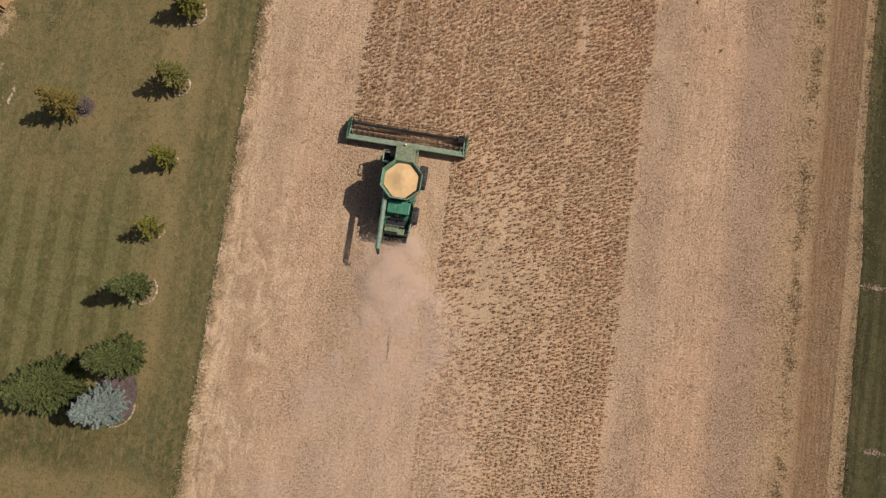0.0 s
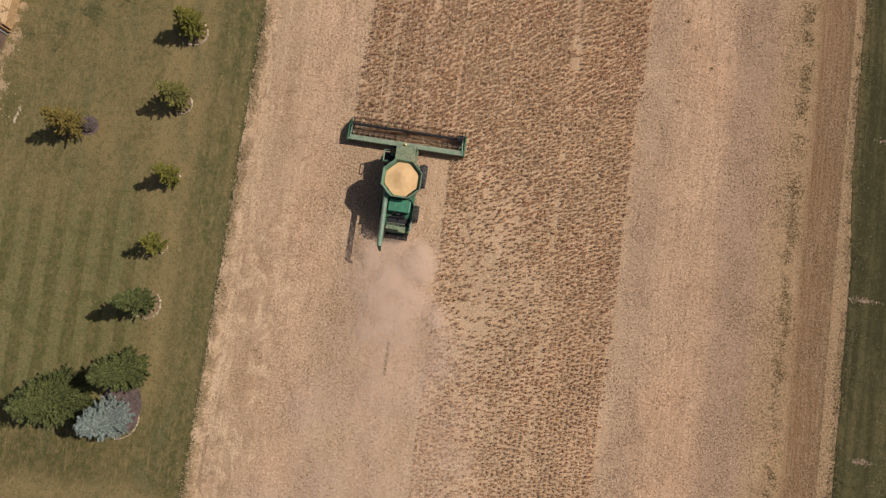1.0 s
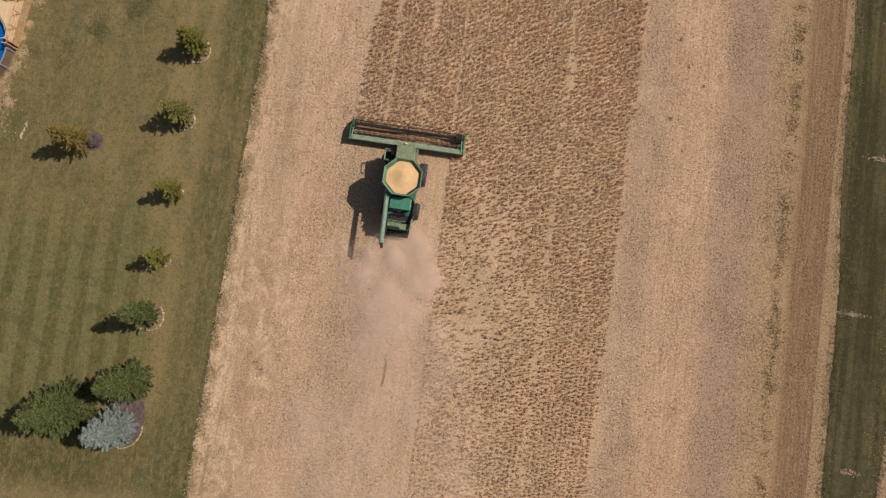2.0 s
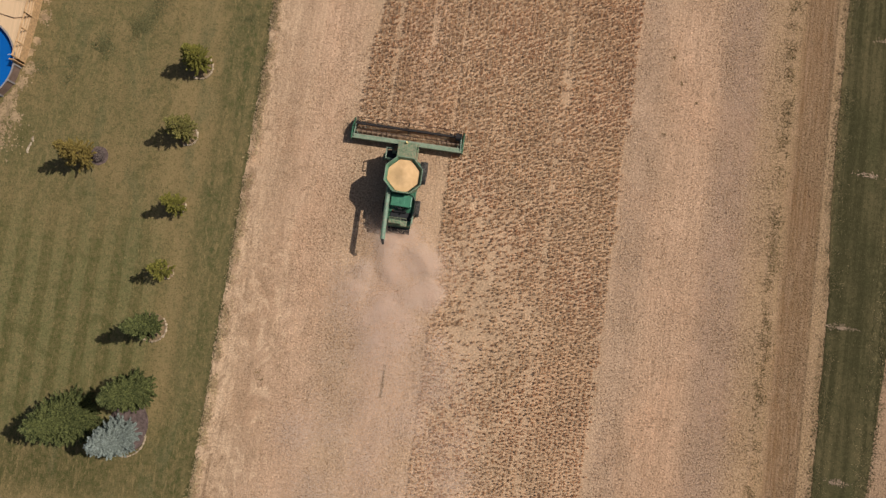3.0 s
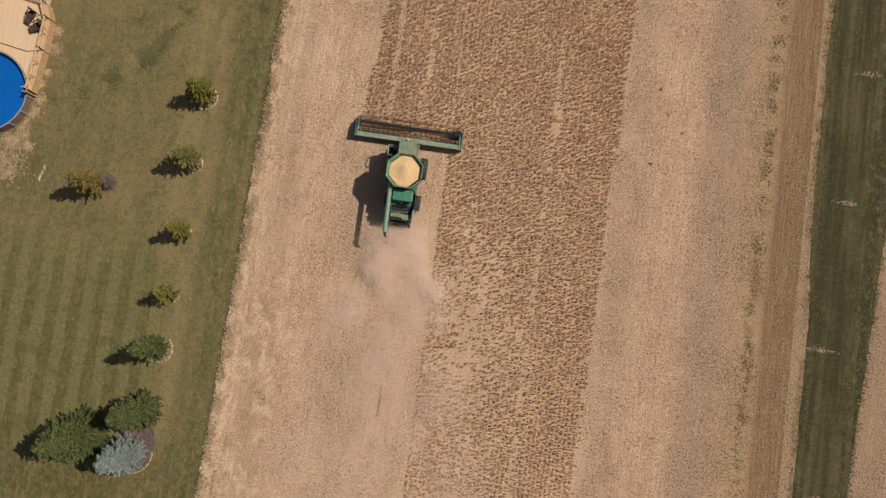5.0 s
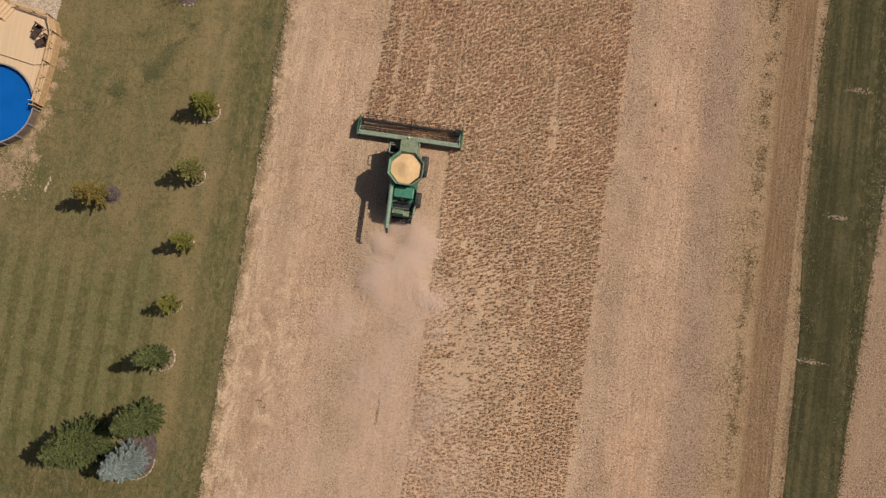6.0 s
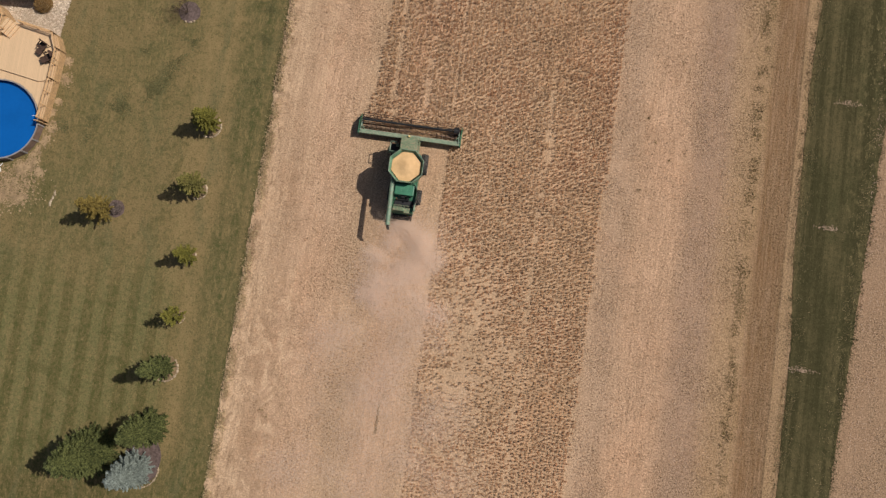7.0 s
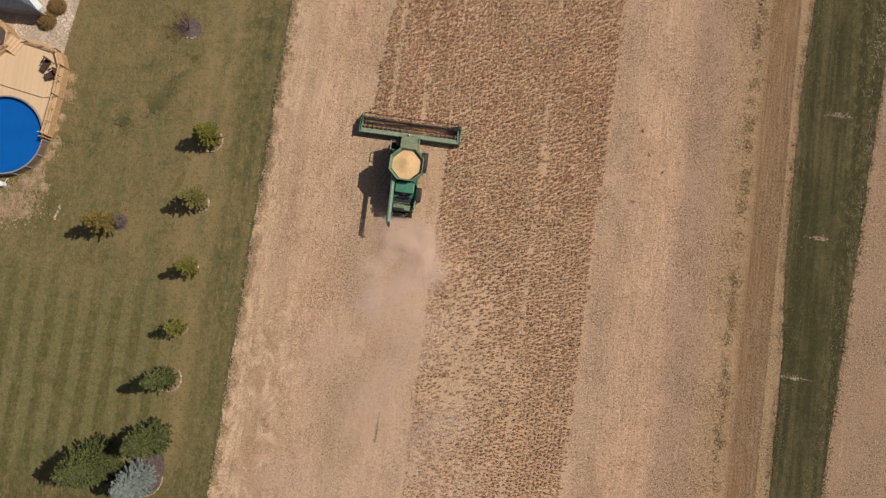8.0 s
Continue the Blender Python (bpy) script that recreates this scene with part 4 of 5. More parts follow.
def stone_ring(parent, cx, cy, r, a0, a1, count, seed, name="stone_border"):
    g = random.Random(seed)
    bm = B()
    for i in range(count):
        a = radians(a0 + (a1 - a0) * (i + g.uniform(-0.3, 0.3)) / count)
        s = g.uniform(0.08, 0.15)
        m = pose(cx + r * math.cos(a), cy + r * math.sin(a), 0.06, g.uniform(0, 90), g.uniform(0, 90), g.uniform(0, 90)) @ Matrix.Diagonal((s, s * g.uniform(0.6, 1), s * 0.6, 1))
        bmesh.ops.create_icosphere(bm, subdivisions=1, radius=1.0, matrix=m)
    ob = part(name, bm, M["stones"], parent)
    return tagged(ob, "pale border stones", kind="stuff")


def bed(x, y, r, label, material, stones=None, squash=1.0, seed=1):
    pts = []
    for i in range(28):
        a = 6.2832 * i / 28
        rr = r * (1 + 0.12 * noise.noise((math.cos(a) * 2, math.sin(a) * 2, seed * 3.1)))
        pts.append((rr * math.cos(a), rr * squash * math.sin(a)))
    bm = B()
    prism(bm, pts, -0.02, 0.05)
    ob = part("planting_bed", bm, material, None, at=pose(x, y, 0.02))
    tagged(ob, label, "planting bed")
    if stones:
        stone_ring(ob, 0, 0, r * 0.98, *stones, seed)
    return ob


TREES = [
    ("spruce_tree", -23.2, 22.4, 4.6, 1.2, "spruce_light", 21, "young yellow-green conifer in a stone-edged bed", 1.2),
    ("spruce_tree", -23.55, 16.4, 4.6, 1.3, "olive", 22, "young olive-green conifer in a stone-edged bed", 1.05),
    ("spruce_tree", -23.1, 10.20, 4.3, 0.95, "spruce_light", 23, "small yellow-green conifer on the lawn", 1.0),
    ("spruce_tree", -23.25, 4.70, 4.2, 1.0, "spruce_light", 24, "small sparse yellow-green conifer on the lawn", 0.75),
    ("spruce_tree", -23.65, 0.05, 6.4, 1.2, "spruce", 25, "dense dark green spruce in a stone-edged bed", 1.2),
    ("spruce_tree", -23.9, -5.2, 7.3, 1.78, "spruce", 26, "broad dense dark green conifer", 1.7),
    ("spruce_tree", -28.5, -7.85, 8.1, 2.45, "spruce", 27, "tall wide dark green spruce", 1.8),
    ("blue_spruce", -24.65, -9.0, 6.1, 1.72, "blue", 28, "round silvery blue spruce", 1.8),
    ("spruce_tree", -31.45, 13.2, 5.5, 1.35, "golden", 29, "sparse golden-olive tree in a mulch bed", 1.0),
]
for name, x, y, h, r, mat, seed, label, full in TREES:
    conifer(name, x, y, h, r, M[mat], seed, label, full, rise=0.2 if r > 1.4 else 0.5, clump=0.095 if r > 1.4 else 0.085 + 0.015 * r, shape=0.56 if r > 1.4 else 0.72)
bed(-23.25, 22.2, 1.05, "round bed edged with pale stones", M["bed_soil"], (-110, 60, 26), seed=1)
bed(-23.4, 16.2, 0.85, "round bed edged with pale stones", M["bed_soil"], (-100, 50, 16), seed=2)
bed(-23.2, 10.2, 0.6, "small round bed of bare soil", M["bed_soil"], (-90, 30, 6), seed=3)
bed(-23.3, 4.6, 0.6, "small round bed of bare soil", M["bed_soil"], (-90, 20, 6), seed=4)
bed(-23.75, -0.1, 1.2, "round bed edged with pale stones", M["bed_soil"], (-120, 50, 24), seed=5)
trio_bed = bed(-24.4, -8.2, 1.62, "mauve mulch bed edged with pale stones beneath conifers", M["mulch"], squash=1.35, seed=6)
stone_ring(trio_bed, -0.2, -0.85, 1.75, -85, 12, 22, 9)
bed(-30.55, 13.5, 0.78, "mauve mulch bed beneath the golden tree", M["mulch"], seed=7)
bed(-26.85, 32.65, 1.0, "mauve mulch bed beneath the bare shrub", M["mulch"], (-100, -40, 4), seed=8)


def bare_shrub():
    g = random.Random(3)
    top = tagged(new("bare_shrub"), "leafless grey twiggy shrub in a mulch bed", "shrub")
    top.matrix_basis = pose(-27.0, 32.55, 0.05)
    bm = B()
    for i in range(16):
        a, l = g.uniform(0, 6.28), g.uniform(1.3, 2.8)
        tip = Vector((0.45 * l * math.cos(a), 0.45 * l * math.sin(a), l))
        rod(bm, (0, 0, 0), tip, 0.014, 0.005, 4)
        for j in range(22):
            p = tip * g.uniform(0.35, 0.98)
            q = p + Vector((g.uniform(-0.5, 0.5), g.uniform(-0.5, 0.5), g.uniform(0.05, 0.5)))
            rod(bm, p, q, 0.007, 0.003, 3)
    part("twigs", bm, M["bark"], top)


bare_shrub()

# ---- deck, pool and house corner ----
def board_material(name, c, along):
    n = Nodes(name)
    x, y, z = n.xyz()
    v = n.math("MULTIPLY", x if along == "y" else y, 1 / 0.14)
    seam = n.math("FRACT", v)
    tone = n.add("ShaderNodeTexWhiteNoise", noise_dimensions="1D")
    n.put(n.math("FLOOR", v), tone.inputs["W"])
    col = n.mix(tone.outputs[0], shade(c, 0.94), shade(c, 1.05))
    grain = n.noise(6, 4, 0.6, n.scaled(12, 1, 1) if along == "y" else n.scaled(1, 12, 1))
    col = n.mix(n.span(grain, 0.4, 0.7, 0, 0.4), col, shade(c, 0.72))
    col = n.mix(n.span(seam, 0.0, 0.08, 0.7, 0.0), col, shade(c, 0.3))
    return n.done(col, 0.75, bump=seam, depth=0.005, strength=0.2)


M["deck"] = board_material("cedar_boards", (0.66, 0.455, 0.275), "y")
M["rail"] = plain("cedar_rail", (0.60, 0.37, 0.19), 0.7, wear=0.2, scale=4)
M["skirt"] = plain("cedar_skirt", (0.52, 0.33, 0.17), 0.75, wear=0.3, scale=5)
M["water"] = plain("pool_liner_water", (0.004, 0.10, 0.37), 0.12, wear=0.08, scale=0.5, spec=0.5)
M["liner"] = plain("navy_vinyl", (0.008, 0.02, 0.10), 0.5, wear=0.15)
M["pool_wall"] = plain("pool_wall", (0.19, 0.13, 0.105), 0.6, wear=0.2)
M["pool_rim"] = plain("pool_rim", (0.27, 0.255, 0.255), 0.45, wear=0.15)
M["white"] = plain("white_trim", (0.80, 0.80, 0.80), 0.5, wear=0.1)
M["shingle"] = plain("grey_blue_shingles", (0.10, 0.105, 0.125), 0.9, wear=0.35, scale=5)
M["siding"] = plain("grey_siding", (0.35, 0.35, 0.36), 0.7, wear=0.15)
M["wicker"] = plain("dark_brown_wicker", (0.075, 0.042, 0.03), 0.8, wear=0.4, scale=9)
M["tub"] = plain("brown_vinyl_cover", (0.11, 0.075, 0.07), 0.5, wear=0.25)
M["bush"] = needles("rusty_bush_leaves", (0.19, 0.115, 0.045), (0.38, 0.235, 0.095))
M["gravel"] = random_island("pale_gravel", (0.40, 0.30, 0.21), (0.84, 0.70, 0.55), 0.9)
M["gravel_bed"] = plain("gravel_base", (0.50, 0.38, 0.28), 0.95, wear=0.3, scale=8)

POOL, POOL_R, DECK_Z = (-42.1, 20.1), 3.66, 1.0


def deck():
    top = tagged(new("deck"), "raised cedar deck round the pool with a railing", "deck")
    arc = [(POOL[0] + (POOL_R + 0.05) * math.cos(radians(a)), POOL[1] + (POOL_R + 0.05) * math.sin(radians(a))) for a in range(8, 181, 6)]
    lower = [(-38.12, 20.6), (-37.75, 24.3), (-49.0, 25.4), (-49.0, 20.1)] + arc[::-1]
    bm = B()
    prism(bm, lower, DECK_Z - 0.08, DECK_Z)
    part("lower_floor", bm, M["deck"], top, "pale cedar boards")
    upper = [(-37.75, 24.3), (-37.6, 27.1), (-38.2, 28.5), (-41.3, 29.1), (-49.0, 29.6), (-49.0, 25.4), (-43.3, 24.75), (-39.0, 24.0)]
    bm = B()
    prism(bm, upper, DECK_Z - 0.08, DECK_Z + 0.16)
    part("upper_floor", bm, M["deck"], top, "pale cedar boards")
    edge = [(-38.12, 20.6), (-37.75, 24.3), (-37.6, 27.1), (-38.2, 28.5), (-41.3, 29.1)]
    for (x0, y0), (x1, y1) in zip(edge, edge[1:]):
        a, b = Vector((x0, y0, 0)), Vector((x1, y1, 0))
        d = (b - a).normalized()
        out = Vector((d.y, -d.x, 0))
        n = max(2, int((b - a).length / 0.15))
        for i in range(n):
            bm = B()
            p, q = a + (b - a) * (i / n) + d * 0.01, a + (b - a) * ((i + 1) / n)
            prism(bm, [tuple((p + out * 0.02)[:2]), tuple((q + out * 0.02)[:2]), tuple((q + out * 0.05)[:2]), tuple((p + out * 0.05)[:2])], 0.02, DECK_Z - 0.02)
            part("skirt_board", bm, M["skirt"], top)
        for h, t in ((0.92, 0.07), (0.52, 0.03), (0.2, 0.03)):
            bm = B()
            prism(bm, [tuple((a - out * t)[:2]), tuple((b - out * t)[:2]), tuple((b + out * t)[:2]), tuple((a + out * t)[:2])], DECK_Z + h - 0.05, DECK_Z + h)
            part("rail", bm, M["rail"], top)
        n = max(1, round((b - a).length / 1.4))
        for i in range(n + 1):
            p = a + (b - a) * (i / n)
            bm = B()
            box(bm, (p.x - 0.05, p.y - 0.05, 0.0), (p.x + 0.05, p.y + 0.05, DECK_Z + 1.0), 0.01)
            part("post", bm, M["rail"], top)
    # steps up to the tub terrace
    for i in range(4):
        bm = B()
        box(bm, (-0.7, -0.14, -0.14 * (i + 1)), (0.7, 0.14, 0.0), 0.01)
        part("step", bm, M["deck"], top, at=pose(-42.0 - 0.24 * i, 28.25 + 0.14 * i, DECK_Z + 0.16 + 0.14 * (i + 1), 0, 0, 60))
    return top


deck()


def pool():
    top = tagged(new("swimming_pool"), "round above-ground swimming pool with bright blue water", "swimming pool")
    top.matrix_basis = pose(*POOL, 0.0)
    bm = B()
    seg = 64
    for i in range(seg):
        a, b = 6.2832 * i / seg, 6.2832 * (i + 1) / seg
        prism(bm, [(r * math.cos(t), r * math.sin(t)) for r, t in ((POOL_R - 0.05, a), (POOL_R, a), (POOL_R, b), (POOL_R - 0.05, b))], 0.0, 1.02)
    part("wall", bm, M["pool_wall"], top, "brown corrugated pool wall")
    bm = B()
    for i in range(seg):
        a, b = 6.2832 * i / seg, 6.2832 * (i + 1) / seg
        prism(bm, [(r * math.cos(t), r * math.sin(t)) for r, t in ((POOL_R - 0.08, a), (POOL_R + 0.04, a), (POOL_R + 0.04, b), (POOL_R - 0.08, b))], 1.02, 1.06)
    part("rim", bm, M["pool_rim"], top, "grey metal top rim")
    bm = B()
    for i in range(seg):
        a, b = 6.2832 * i / seg, 6.2832 * (i + 1) / seg
        prism(bm, [(r * math.cos(t), r * math.sin(t)) for r, t in ((POOL_R - 0.09, a), (POOL_R - 0.054, a), (POOL_R - 0.054, b), (POOL_R - 0.09, b))], 0.3, 1.015)
    part("liner", bm, M["liner"], top, "navy blue vinyl liner")
    bm = B()
    bmesh.ops.create_circle(bm, cap_ends=True, segments=64, radius=POOL_R - 0.06, matrix=Matrix.Translation((0, 0, 0.58)))
    part("water", bm, M["water"], top, "clear blue pool water")
    for i in range(16):
        a = 6.2832 * i / 16
        bm = B()
        box(bm, (POOL_R, -0.07, 0), (POOL_R + 0.1, 0.07, 1.04), 0.02, m=pose(0, 0, 0, 0, 0, math.degrees(a)))
        part("upright", bm, M["pool_rim"], top)
    return top


pool()


def pool_steps():
    """Ladder and gate at the pool's edge."""
    top = tagged(new("pool_gate"), "small cedar gate at the end of the deck railing", "gate")
    bm = B()
    box(bm, (-38.5, 20.28, 0.04), (-38.08, 20.36, 1.7), 0.01)
    part("gate_panel", bm, M["rail"], top)
    bm = B()
    rod(bm, (-38.45, 20.75, 0.9), (-38.45, 20.75, 1.6), 0.03)
    rod(bm, (-38.45, 20.75, 1.6), (-38.75, 20.7, 1.5), 0.03)
    part("handrail", bm, M["white"], top, "white tube handrail")
    top2 = tagged(new("pool_pump"), "white pool pump and filter beside the pool wall", "pool pump")
    bm = B()
    rod(bm, (-41.8, 15.6, 0.02), (-41.8, 15.6, 0.6), 0.24, seg=16)
    part("filter_tank", bm, M["white"], top2)
    bm = B()
    box(bm, (-42.4, 15.3, 0.02), (-42.0, 15.6, 0.35), 0.05)
    part("pump_motor", bm, M["dark"], top2)
    bm = B()
    rod(bm, (-41.6, 15.6, 0.5), (-41.2, 16.2, 0.6), 0.03)
    part("hose", bm, M["white"], top2)


pool_steps()


def deck_chair(x, y, turn):
    top = tagged(new("deck_chair"), "dark brown wicker lounge chair on the deck", "chair", group="chairs on the deck")
    for nm, lo, hi in (("seat", (-0.32, -0.3, 0.36), (0.32, 0.35, 0.46)), ("leg_rest", (-0.29, -0.85, 0.30), (0.29, -0.32, 0.40)), ("backrest", (-0.32, 0.3, 0.42), (0.32, 0.42, 1.0)), ("arm", (-0.42, -0.3, 0.55), (-0.33, 0.4, 0.62)), ("arm", (0.33, -0.3, 0.55), (0.42, 0.4, 0.62))):
        bm = B()
        box(bm, lo, hi, 0.03)
        part(nm, bm, M["wicker"], top)
    for sx in (-0.36, 0.36):
        for sy in (-0.26, 0.36):
            bm = B()
            box(bm, (sx - 0.03, sy - 0.03, 0), (sx + 0.03, sy + 0.03, 0.56))
            part("leg", bm, M["wicker"], top)
    top.matrix_basis = pose(x, y, DECK_Z + 0.16, 0, 0, turn)
    return top


chair = deck_chair(-38.95, 27.15, -27)
copy_thing(chair, pose(-38.2, 26.25, DECK_Z + 0.16, 0, 0, -58))


def hot_tub():
    top = tagged(new("hot_tub"), "covered brown hot tub on a cedar platform", "hot tub")
    cx, cy = -44.3, 28.9
    o = [(cx + 1.75 * math.cos(radians(22.5 + 45 * i)), cy + 1.75 * math.sin(radians(22.5 + 45 * i))) for i in range(8)]
    bm = B()
    prism(bm, o, 0.0, 1.6)
    part("platform", bm, M["skirt"], top)
    bm = B()
    rod(bm, (cx, cy, 1.6), (cx, cy, 1.95), 1.25, 1.2, 32)
    part("tub_cover", bm, M["tub"], top, "dark brown vinyl cover")
    for i in range(8):
        bm = B()
        a, b = o[i], o[(i + 1) % 8]
        rod(bm, (*a, 2.3), (*b, 2.3), 0.05, seg=4)
        rod(bm, (*a, 1.6), (*a, 2.3), 0.05, seg=4)
        part("railing", bm, M["rail"], top)


hot_tub()


def house():
    top = tagged(new("house"), "house corner with grey shingle roof and white eave", "house")
    foot = [(-40.6, 31.95), (-46.5, 37.0), (-60.0, 37.0), (-60.0, 31.8)]
    bm = B()
    prism(bm, foot, 0.0, 2.5)
    part("wall", bm, M["siding"], top, "grey siding wall")
    bm = B()
    roof = [(-40.0, 31.65), (-46.3, 37.3), (-60.3, 37.3), (-60.3, 31.4)]
    lo = [bm.verts.new((x, y, 2.5)) for x, y in roof]
    hi = [bm.verts.new(v) for v in ((-45.0, 33.6, 4.6), (-60.3, 34.1, 5.0))]
    bm.faces.new((lo[0], lo[1], hi[0]))
    bm.faces.new((lo[1], lo[2], hi[1], hi[0]))
    bm.faces.new((lo[3], lo[0], hi[0], hi[1]))
    bm.faces.new((lo[2], lo[3], hi[1]))
    bm.faces.new(lo)
    part("roof", bm, M["shingle"], top, "dark grey shingle roof")
    for a, b in ((roof[0], roof[1]),):
        bm = B()
        p, q = Vector((*a, 2.45)), Vector((*b, 2.45))
        d = (q - p).normalized()
        o = Vector((d.y, -d.x, 0)) * 0.55
        prism(bm, [tuple(p[:2]), tuple(q[:2]), tuple((q + o)[:2]), tuple((p + o)[:2])], 2.36, 2.56)
        part("eave", bm, M["white"], top, "wide white metal eave")
    bm = B()
    rod(bm, (-40.3, 31.9, 0.05), (-40.3, 31.9, 2.4), 0.05)
    part("downpipe", bm, M["white"], top)


house()

bm = B()
prism(bm, [(-38.4, 28.6), (-38.35, 30.4), (-38.0, 32.5), (-37.6, 36.0), (-42, 40), (-50, 40), (-50, 29.5), (-42.5, 29.1)], -0.02, 0.045)
gravel = tagged(part("gravel_bed", bm, M["gravel_bed"], None, at=pose(0, 0, 0.02)), "pale gravel bed beside the house", "gravel")
k = 9000
px, py = rng.uniform(-43.5, -37.6, k), rng.uniform(28.7, 37.5, k)
keep = px < -38.5 + 0.14 * (py - 28.6) + 0.06 * rng.normal(0, 1, k)
px, py = px[keep], py[keep]
k = len(px)
gt = blades(px, py, np.full(k, 0.07), rng.uniform(0.08, 0.20, k), rng.uniform(0.08, 0.18, k), rng.uniform(1.0, 1.5, k), rng.uniform(0, 6.28, k))
soup("gravel_cover", gt, M["gravel"], gravel, "stuff")


def round_bush(x, y, r, seed, leaf="bush", label="rounded rusty-brown shrub on gravel", group="bushes on the gravel"):
    top = tagged(new("bush"), label, "bush", group=group)
    g = np.random.default_rng(seed)
    k = 2600
    d = g.normal(0, 1, (k, 3))
    d /= np.linalg.norm(d, axis=1)[:, None]
    d[:, 2] = np.abs(d[:, 2])
    p = d * (r * g.uniform(0.75, 1.05, k))[:, None] * (1, 1, 0.95)
    soup("leaves", blades(p[:, 0], p[:, 1], p[:, 2] + 0.1, g.uniform(0.06, 0.15, k), g.uniform(0.05, 0.1, k), g.uniform(0.4, 1.7, k), g.uniform(0, 6.28, k)), M[leaf], top)
    bm = B()
    for i in range(9):
        a = 0.7 * i
        rod(bm, (0, 0, 0), (0.6 * r * math.cos(a), 0.6 * r * math.sin(a), 0.7 * r), 0.025, 0.01, 4)
    part("stems", bm, M["bark"], top)
    top.matrix_basis = pose(x, y, 0.05)


round_bush(-39.65, 33.05, 0.85, 61)
round_bush(-40.35, 31.5, 0.85, 62)
M["purple_leaf"] = needles("dark_purple_leaves", (0.09, 0.066, 0.06), (0.22, 0.17, 0.15), 0.15)
round_bush(-30.5, 13.5, 0.52, 63, "purple_leaf", "low dark purple shrub in a mulch bed", "")

# bare earth and stones beside the pool and deck
def worn_ground(name, count, cx, cy, sx, sy, seed, size=(0.08, 0.38)):
    """Earth showing in scraps between the grass."""
    g = np.random.default_rng(seed)
    bm = B()
    for i in range(count):
        x, y, r = g.normal(cx, sx), g.normal(cy, sy), g.uniform(*size)
        if math.hypot(x - POOL[0], y - POOL[1]) < POOL_R + 0.2:
            continue
        vs = [bm.verts.new((x + r * g.uniform(0.5, 1.2) * math.cos(a), y + r * g.uniform(0.5, 1.2) * math.sin(a), 0.036 + 0.00005 * i)) for a in np.arange(9) * 0.698]
        bm.faces.new(vs)
    return tagged(part(name, bm, M["soil"]), "scraps of bare pale soil in thin grass", "soil", kind="stuff")


worn_ground("bare_soil", 1500, -40.6, 14.3, 1.3, 0.8, 71, (0.02, 0.09))
worn_ground("bare_soil", 420, -38.75, 17.4, 0.3, 0.8, 72, (0.03, 0.10))
worn_ground("bare_soil", 420, -39.6, 16.1, 0.5, 0.4, 74, (0.03, 0.10))
worn_ground("bare_soil", 160, -41.4, 13.3, 0.5, 0.3, 75, (0.05, 0.16))
worn_ground("bare_soil", 120, -39.6, 13.3, 0.4, 0.3, 76, (0.04, 0.13))
worn_ground("bare_soil", 400, -43.2, 12.8, 1.6, 0.5, 73, (0.03, 0.12))

for i, (x, y, r) in enumerate(((-37.66, 20.1, 0.3), (-37.2, 24.75, 0.27), (-37.5, 22.6, 0.14), (-38.05, 15.85, 0.24), (-37.3, 26.5, 0.2), (-37.9, 21.5, 0.14), (-38.1, 18.9, 0.25))):
    worn_ground("bare_soil", 130, x, y, r, r * 1.1, 80 + i, (0.03, 0.11))

# darker, wetter grass in a wandering line across the lawn
line = [(-34.6, 21.0), (-32.4, 22.2), (-31.2, 23.2), (-29.6, 24.6), (-28.3, 25.4), (-27.2, 28.2), (-25.7, 31.0)]
M["lush"] = random_island("lush_grass", (0.088, 0.086, 0.035), (0.15, 0.132, 0.058))
pts = []
for (x0, y0), (x1, y1) in zip(line, line[1:]):
    k = 900
    f = rng.random(k)
    pts.append(np.stack([x0 + (x1 - x0) * f + rng.normal(0, 0.45, k), y0 + (y1 - y0) * f + rng.normal(0, 0.5, k)], 1))
for x, y in ((-19.5, 30.9), (-19.4, 34.0), (-19.8, 27.0), (-34.3, 19.4), (-34.0, 25.4), (-30.4, 28.6), (-36.6, 20.4)):
    pts.append(np.stack([x + rng.normal(0, 0.4, 350), y + rng.normal(0, 0.4, 350)], 1))
pts = np.concatenate(pts)
pts = pts[value_noise(pts[:, 0], pts[:, 1], 0.75, 4.0) > 0.45]
k = len(pts)
tagged(soup("lush_grass", blades(pts[:, 0], pts[:, 1], np.full(k, 0.03), rng.uniform(0.05, 0.12, k), rng.uniform(0.06, 0.14, k), rng.uniform(0.6, 1.4, k), rng.uniform(0, 6.28, k)), M["lush"]),
       "darker lush grass in a wandering line across the lawn", "grass", kind="stuff")
g = random.Random(9)
stone_thing = tagged(new("stone_row"), "row of pale stones lying on the lawn", "stones")
bm = B()
for i in range(9):
    s = g.uniform(0.08, 0.16)
    bmesh.ops.create_icosphere(bm, subdivisions=1, radius=1, matrix=pose(-36.5 + 0.03 * i + g.uniform(-0.1, 0.1), 13.0 + 0.17 * i, 0.08, 0, 0, g.uniform(0, 90)) @ Matrix.Diagonal((s, s * 0.8, s * 0.5, 1)))
tagged(part("stones", bm, M["stones"], stone_thing), kind="stuff")


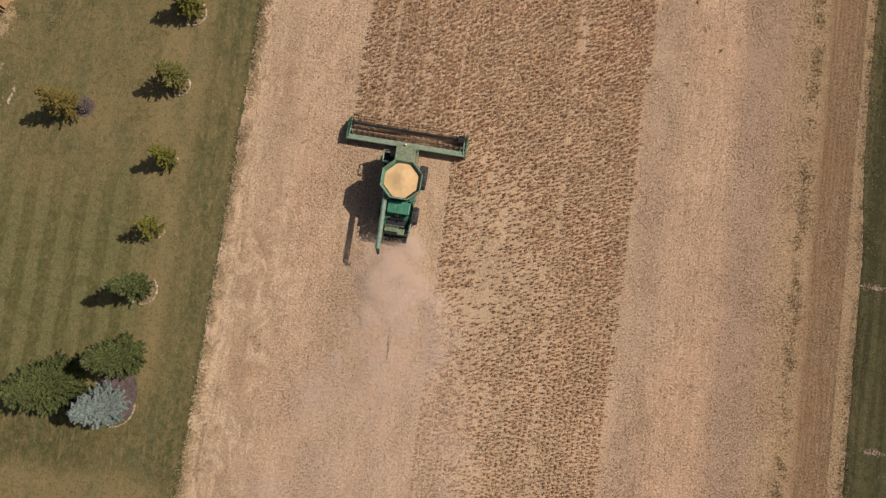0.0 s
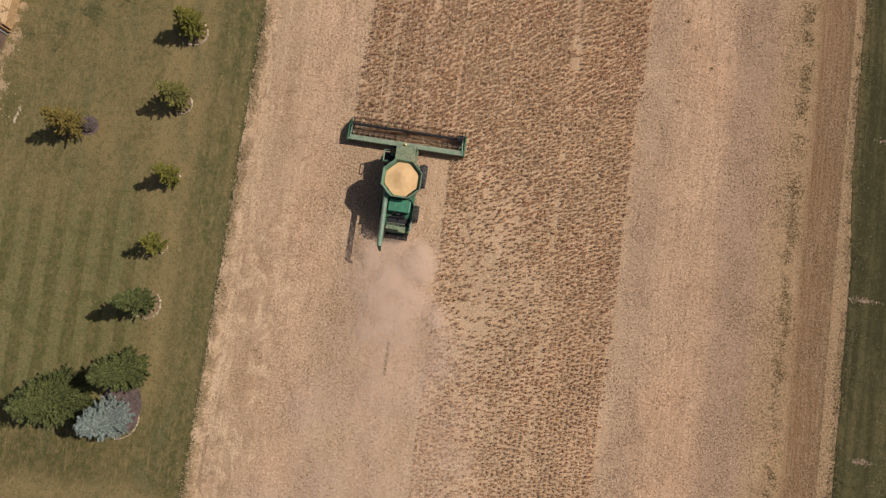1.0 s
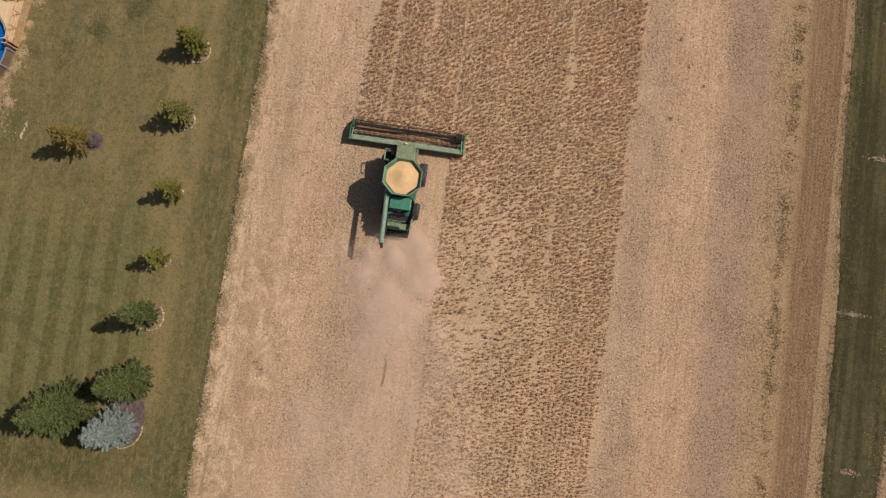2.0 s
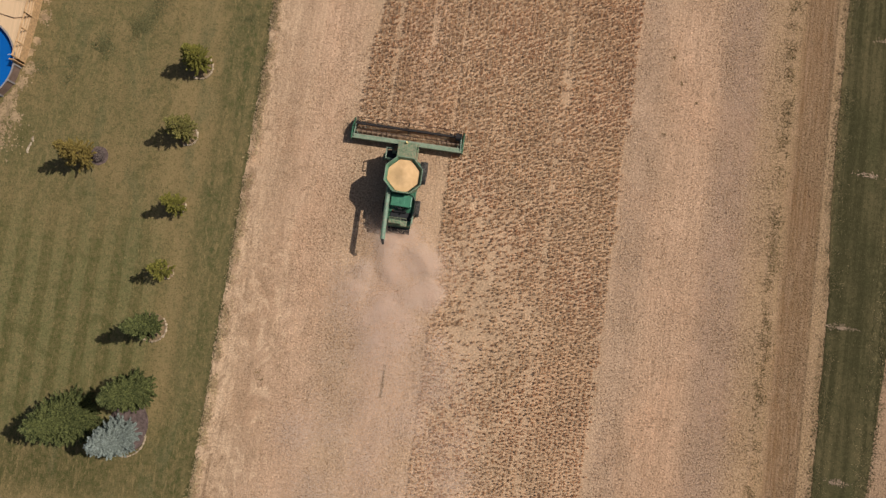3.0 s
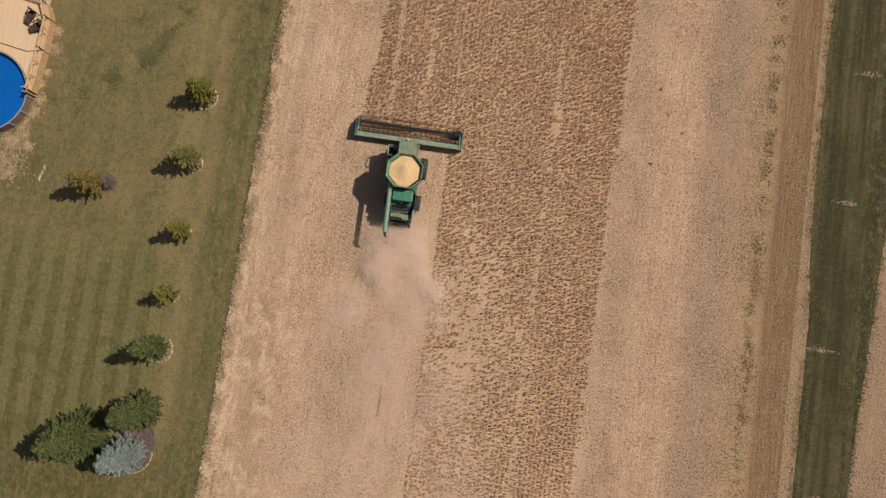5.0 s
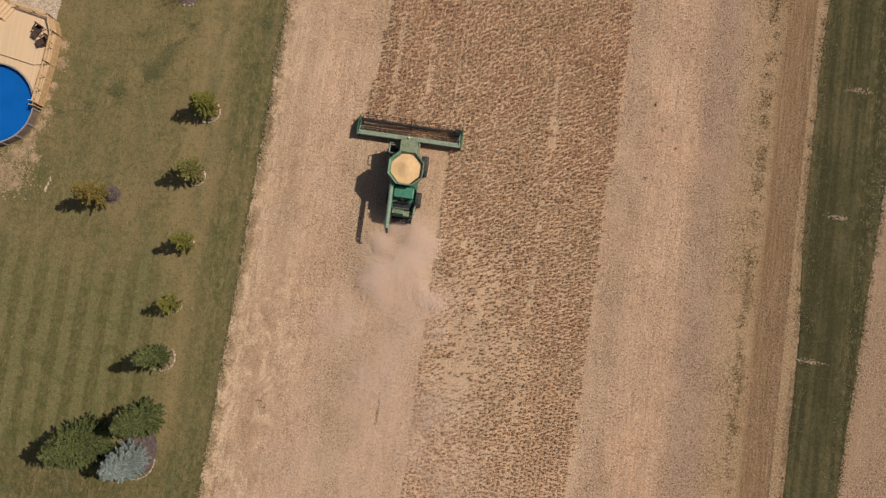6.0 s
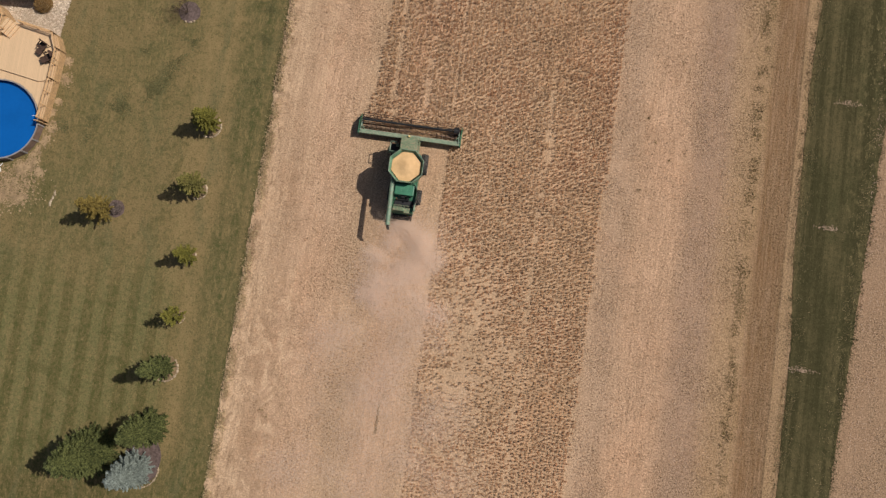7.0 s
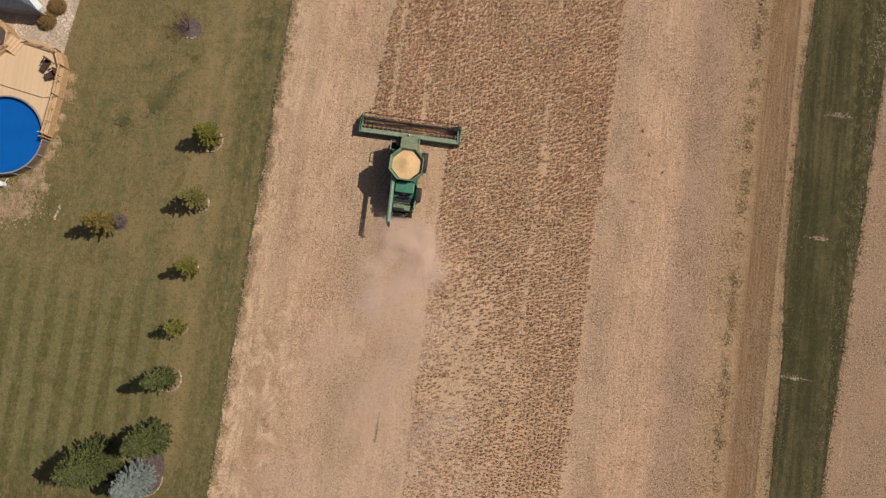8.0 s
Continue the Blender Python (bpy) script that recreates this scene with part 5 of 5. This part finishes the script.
# ---- what moves ----
def motions():
    yaws = {0.0: -1.9, 1.0: -1.5, 2.0: -1.0, 3.0: -0.8, 4.0: -0.8, 5.0: -0.6, 6.0: -0.35, 7.0: -0.3, 8.0: -0.35}
    walk(COMBINE, [(t, pose(HEAD_X + 0.008 * t, HEAD_Y + SPEED * t, 0.0, 0, 0, a)) for t, a in yaws.items()])
    walk(REEL, [(0.4 * i, pose(0, 1.22, 0.98, -58 * i)) for i in range(21)])
    for w, r in WHEELS:
        x, y, z = w.matrix_basis.translation
        walk(w, [(0.5 * i, pose(x, y, z, -math.degrees(SPEED * 0.5 * i / r))) for i in range(17)])
    # each swath stands until the reel reaches it, then goes down with the header
    for ob, y0 in SWATHS:
        t = (y0 + 0.45 - CUT0) / SPEED
        rows = [(0.0, pose(0, 0, 0))]
        if t - 0.35 > 0.05:
            rows.append((t - 0.35, pose(0, 0, 0)))
        rows += [(max(t, 0.1), pose(0, 0.15, -0.18)), (max(t, 0.1) + 0.45, pose(0, 0.4, -0.85))]
        rows = [r for r in rows if r[0] < 7.95]
        last = rows[-1][1]
        rows.append((8.0, last))
        walk(ob, rows)
    # each puff leaves the chopper, then drifts off and settles slowly
    for ob, born, side, vx, vy, turn, lift, dense in PUFFS:
        def place(t):
            age = max(0.0, t - born)
            x0, y0 = HEAD_X + 0.32, HEAD_Y + SPEED * born - 6.3
            if age == 0.0:
                return pose(x0, y0, -2.2, 0, 0, turn)
            push = 1 - math.exp(-age / 0.5)
            fall = 0.22 * max(0.0, age - 2.0) if dense else 0.03 * max(0.0, age - 5.0)
            return pose(x0 + side * push * (1.25 + 0.12 * age) + vx * age, y0 - 1.2 * push + vy * age * 0.4, 0.1 + lift * push - fall - 2.2 * math.exp(-age / 0.13), 0, 0, turn + 5 * age)
        times = sorted({0.0, 8.0} | {round(v, 2) for v in (born, born + 0.1, born + 0.25, born + 0.45, born + 0.7, born + 1.3, born + 2.2, born + 4, born + 7) if 0.05 < v < 7.95})
        walk(ob, [(t, place(t)) for t in times])


motions()
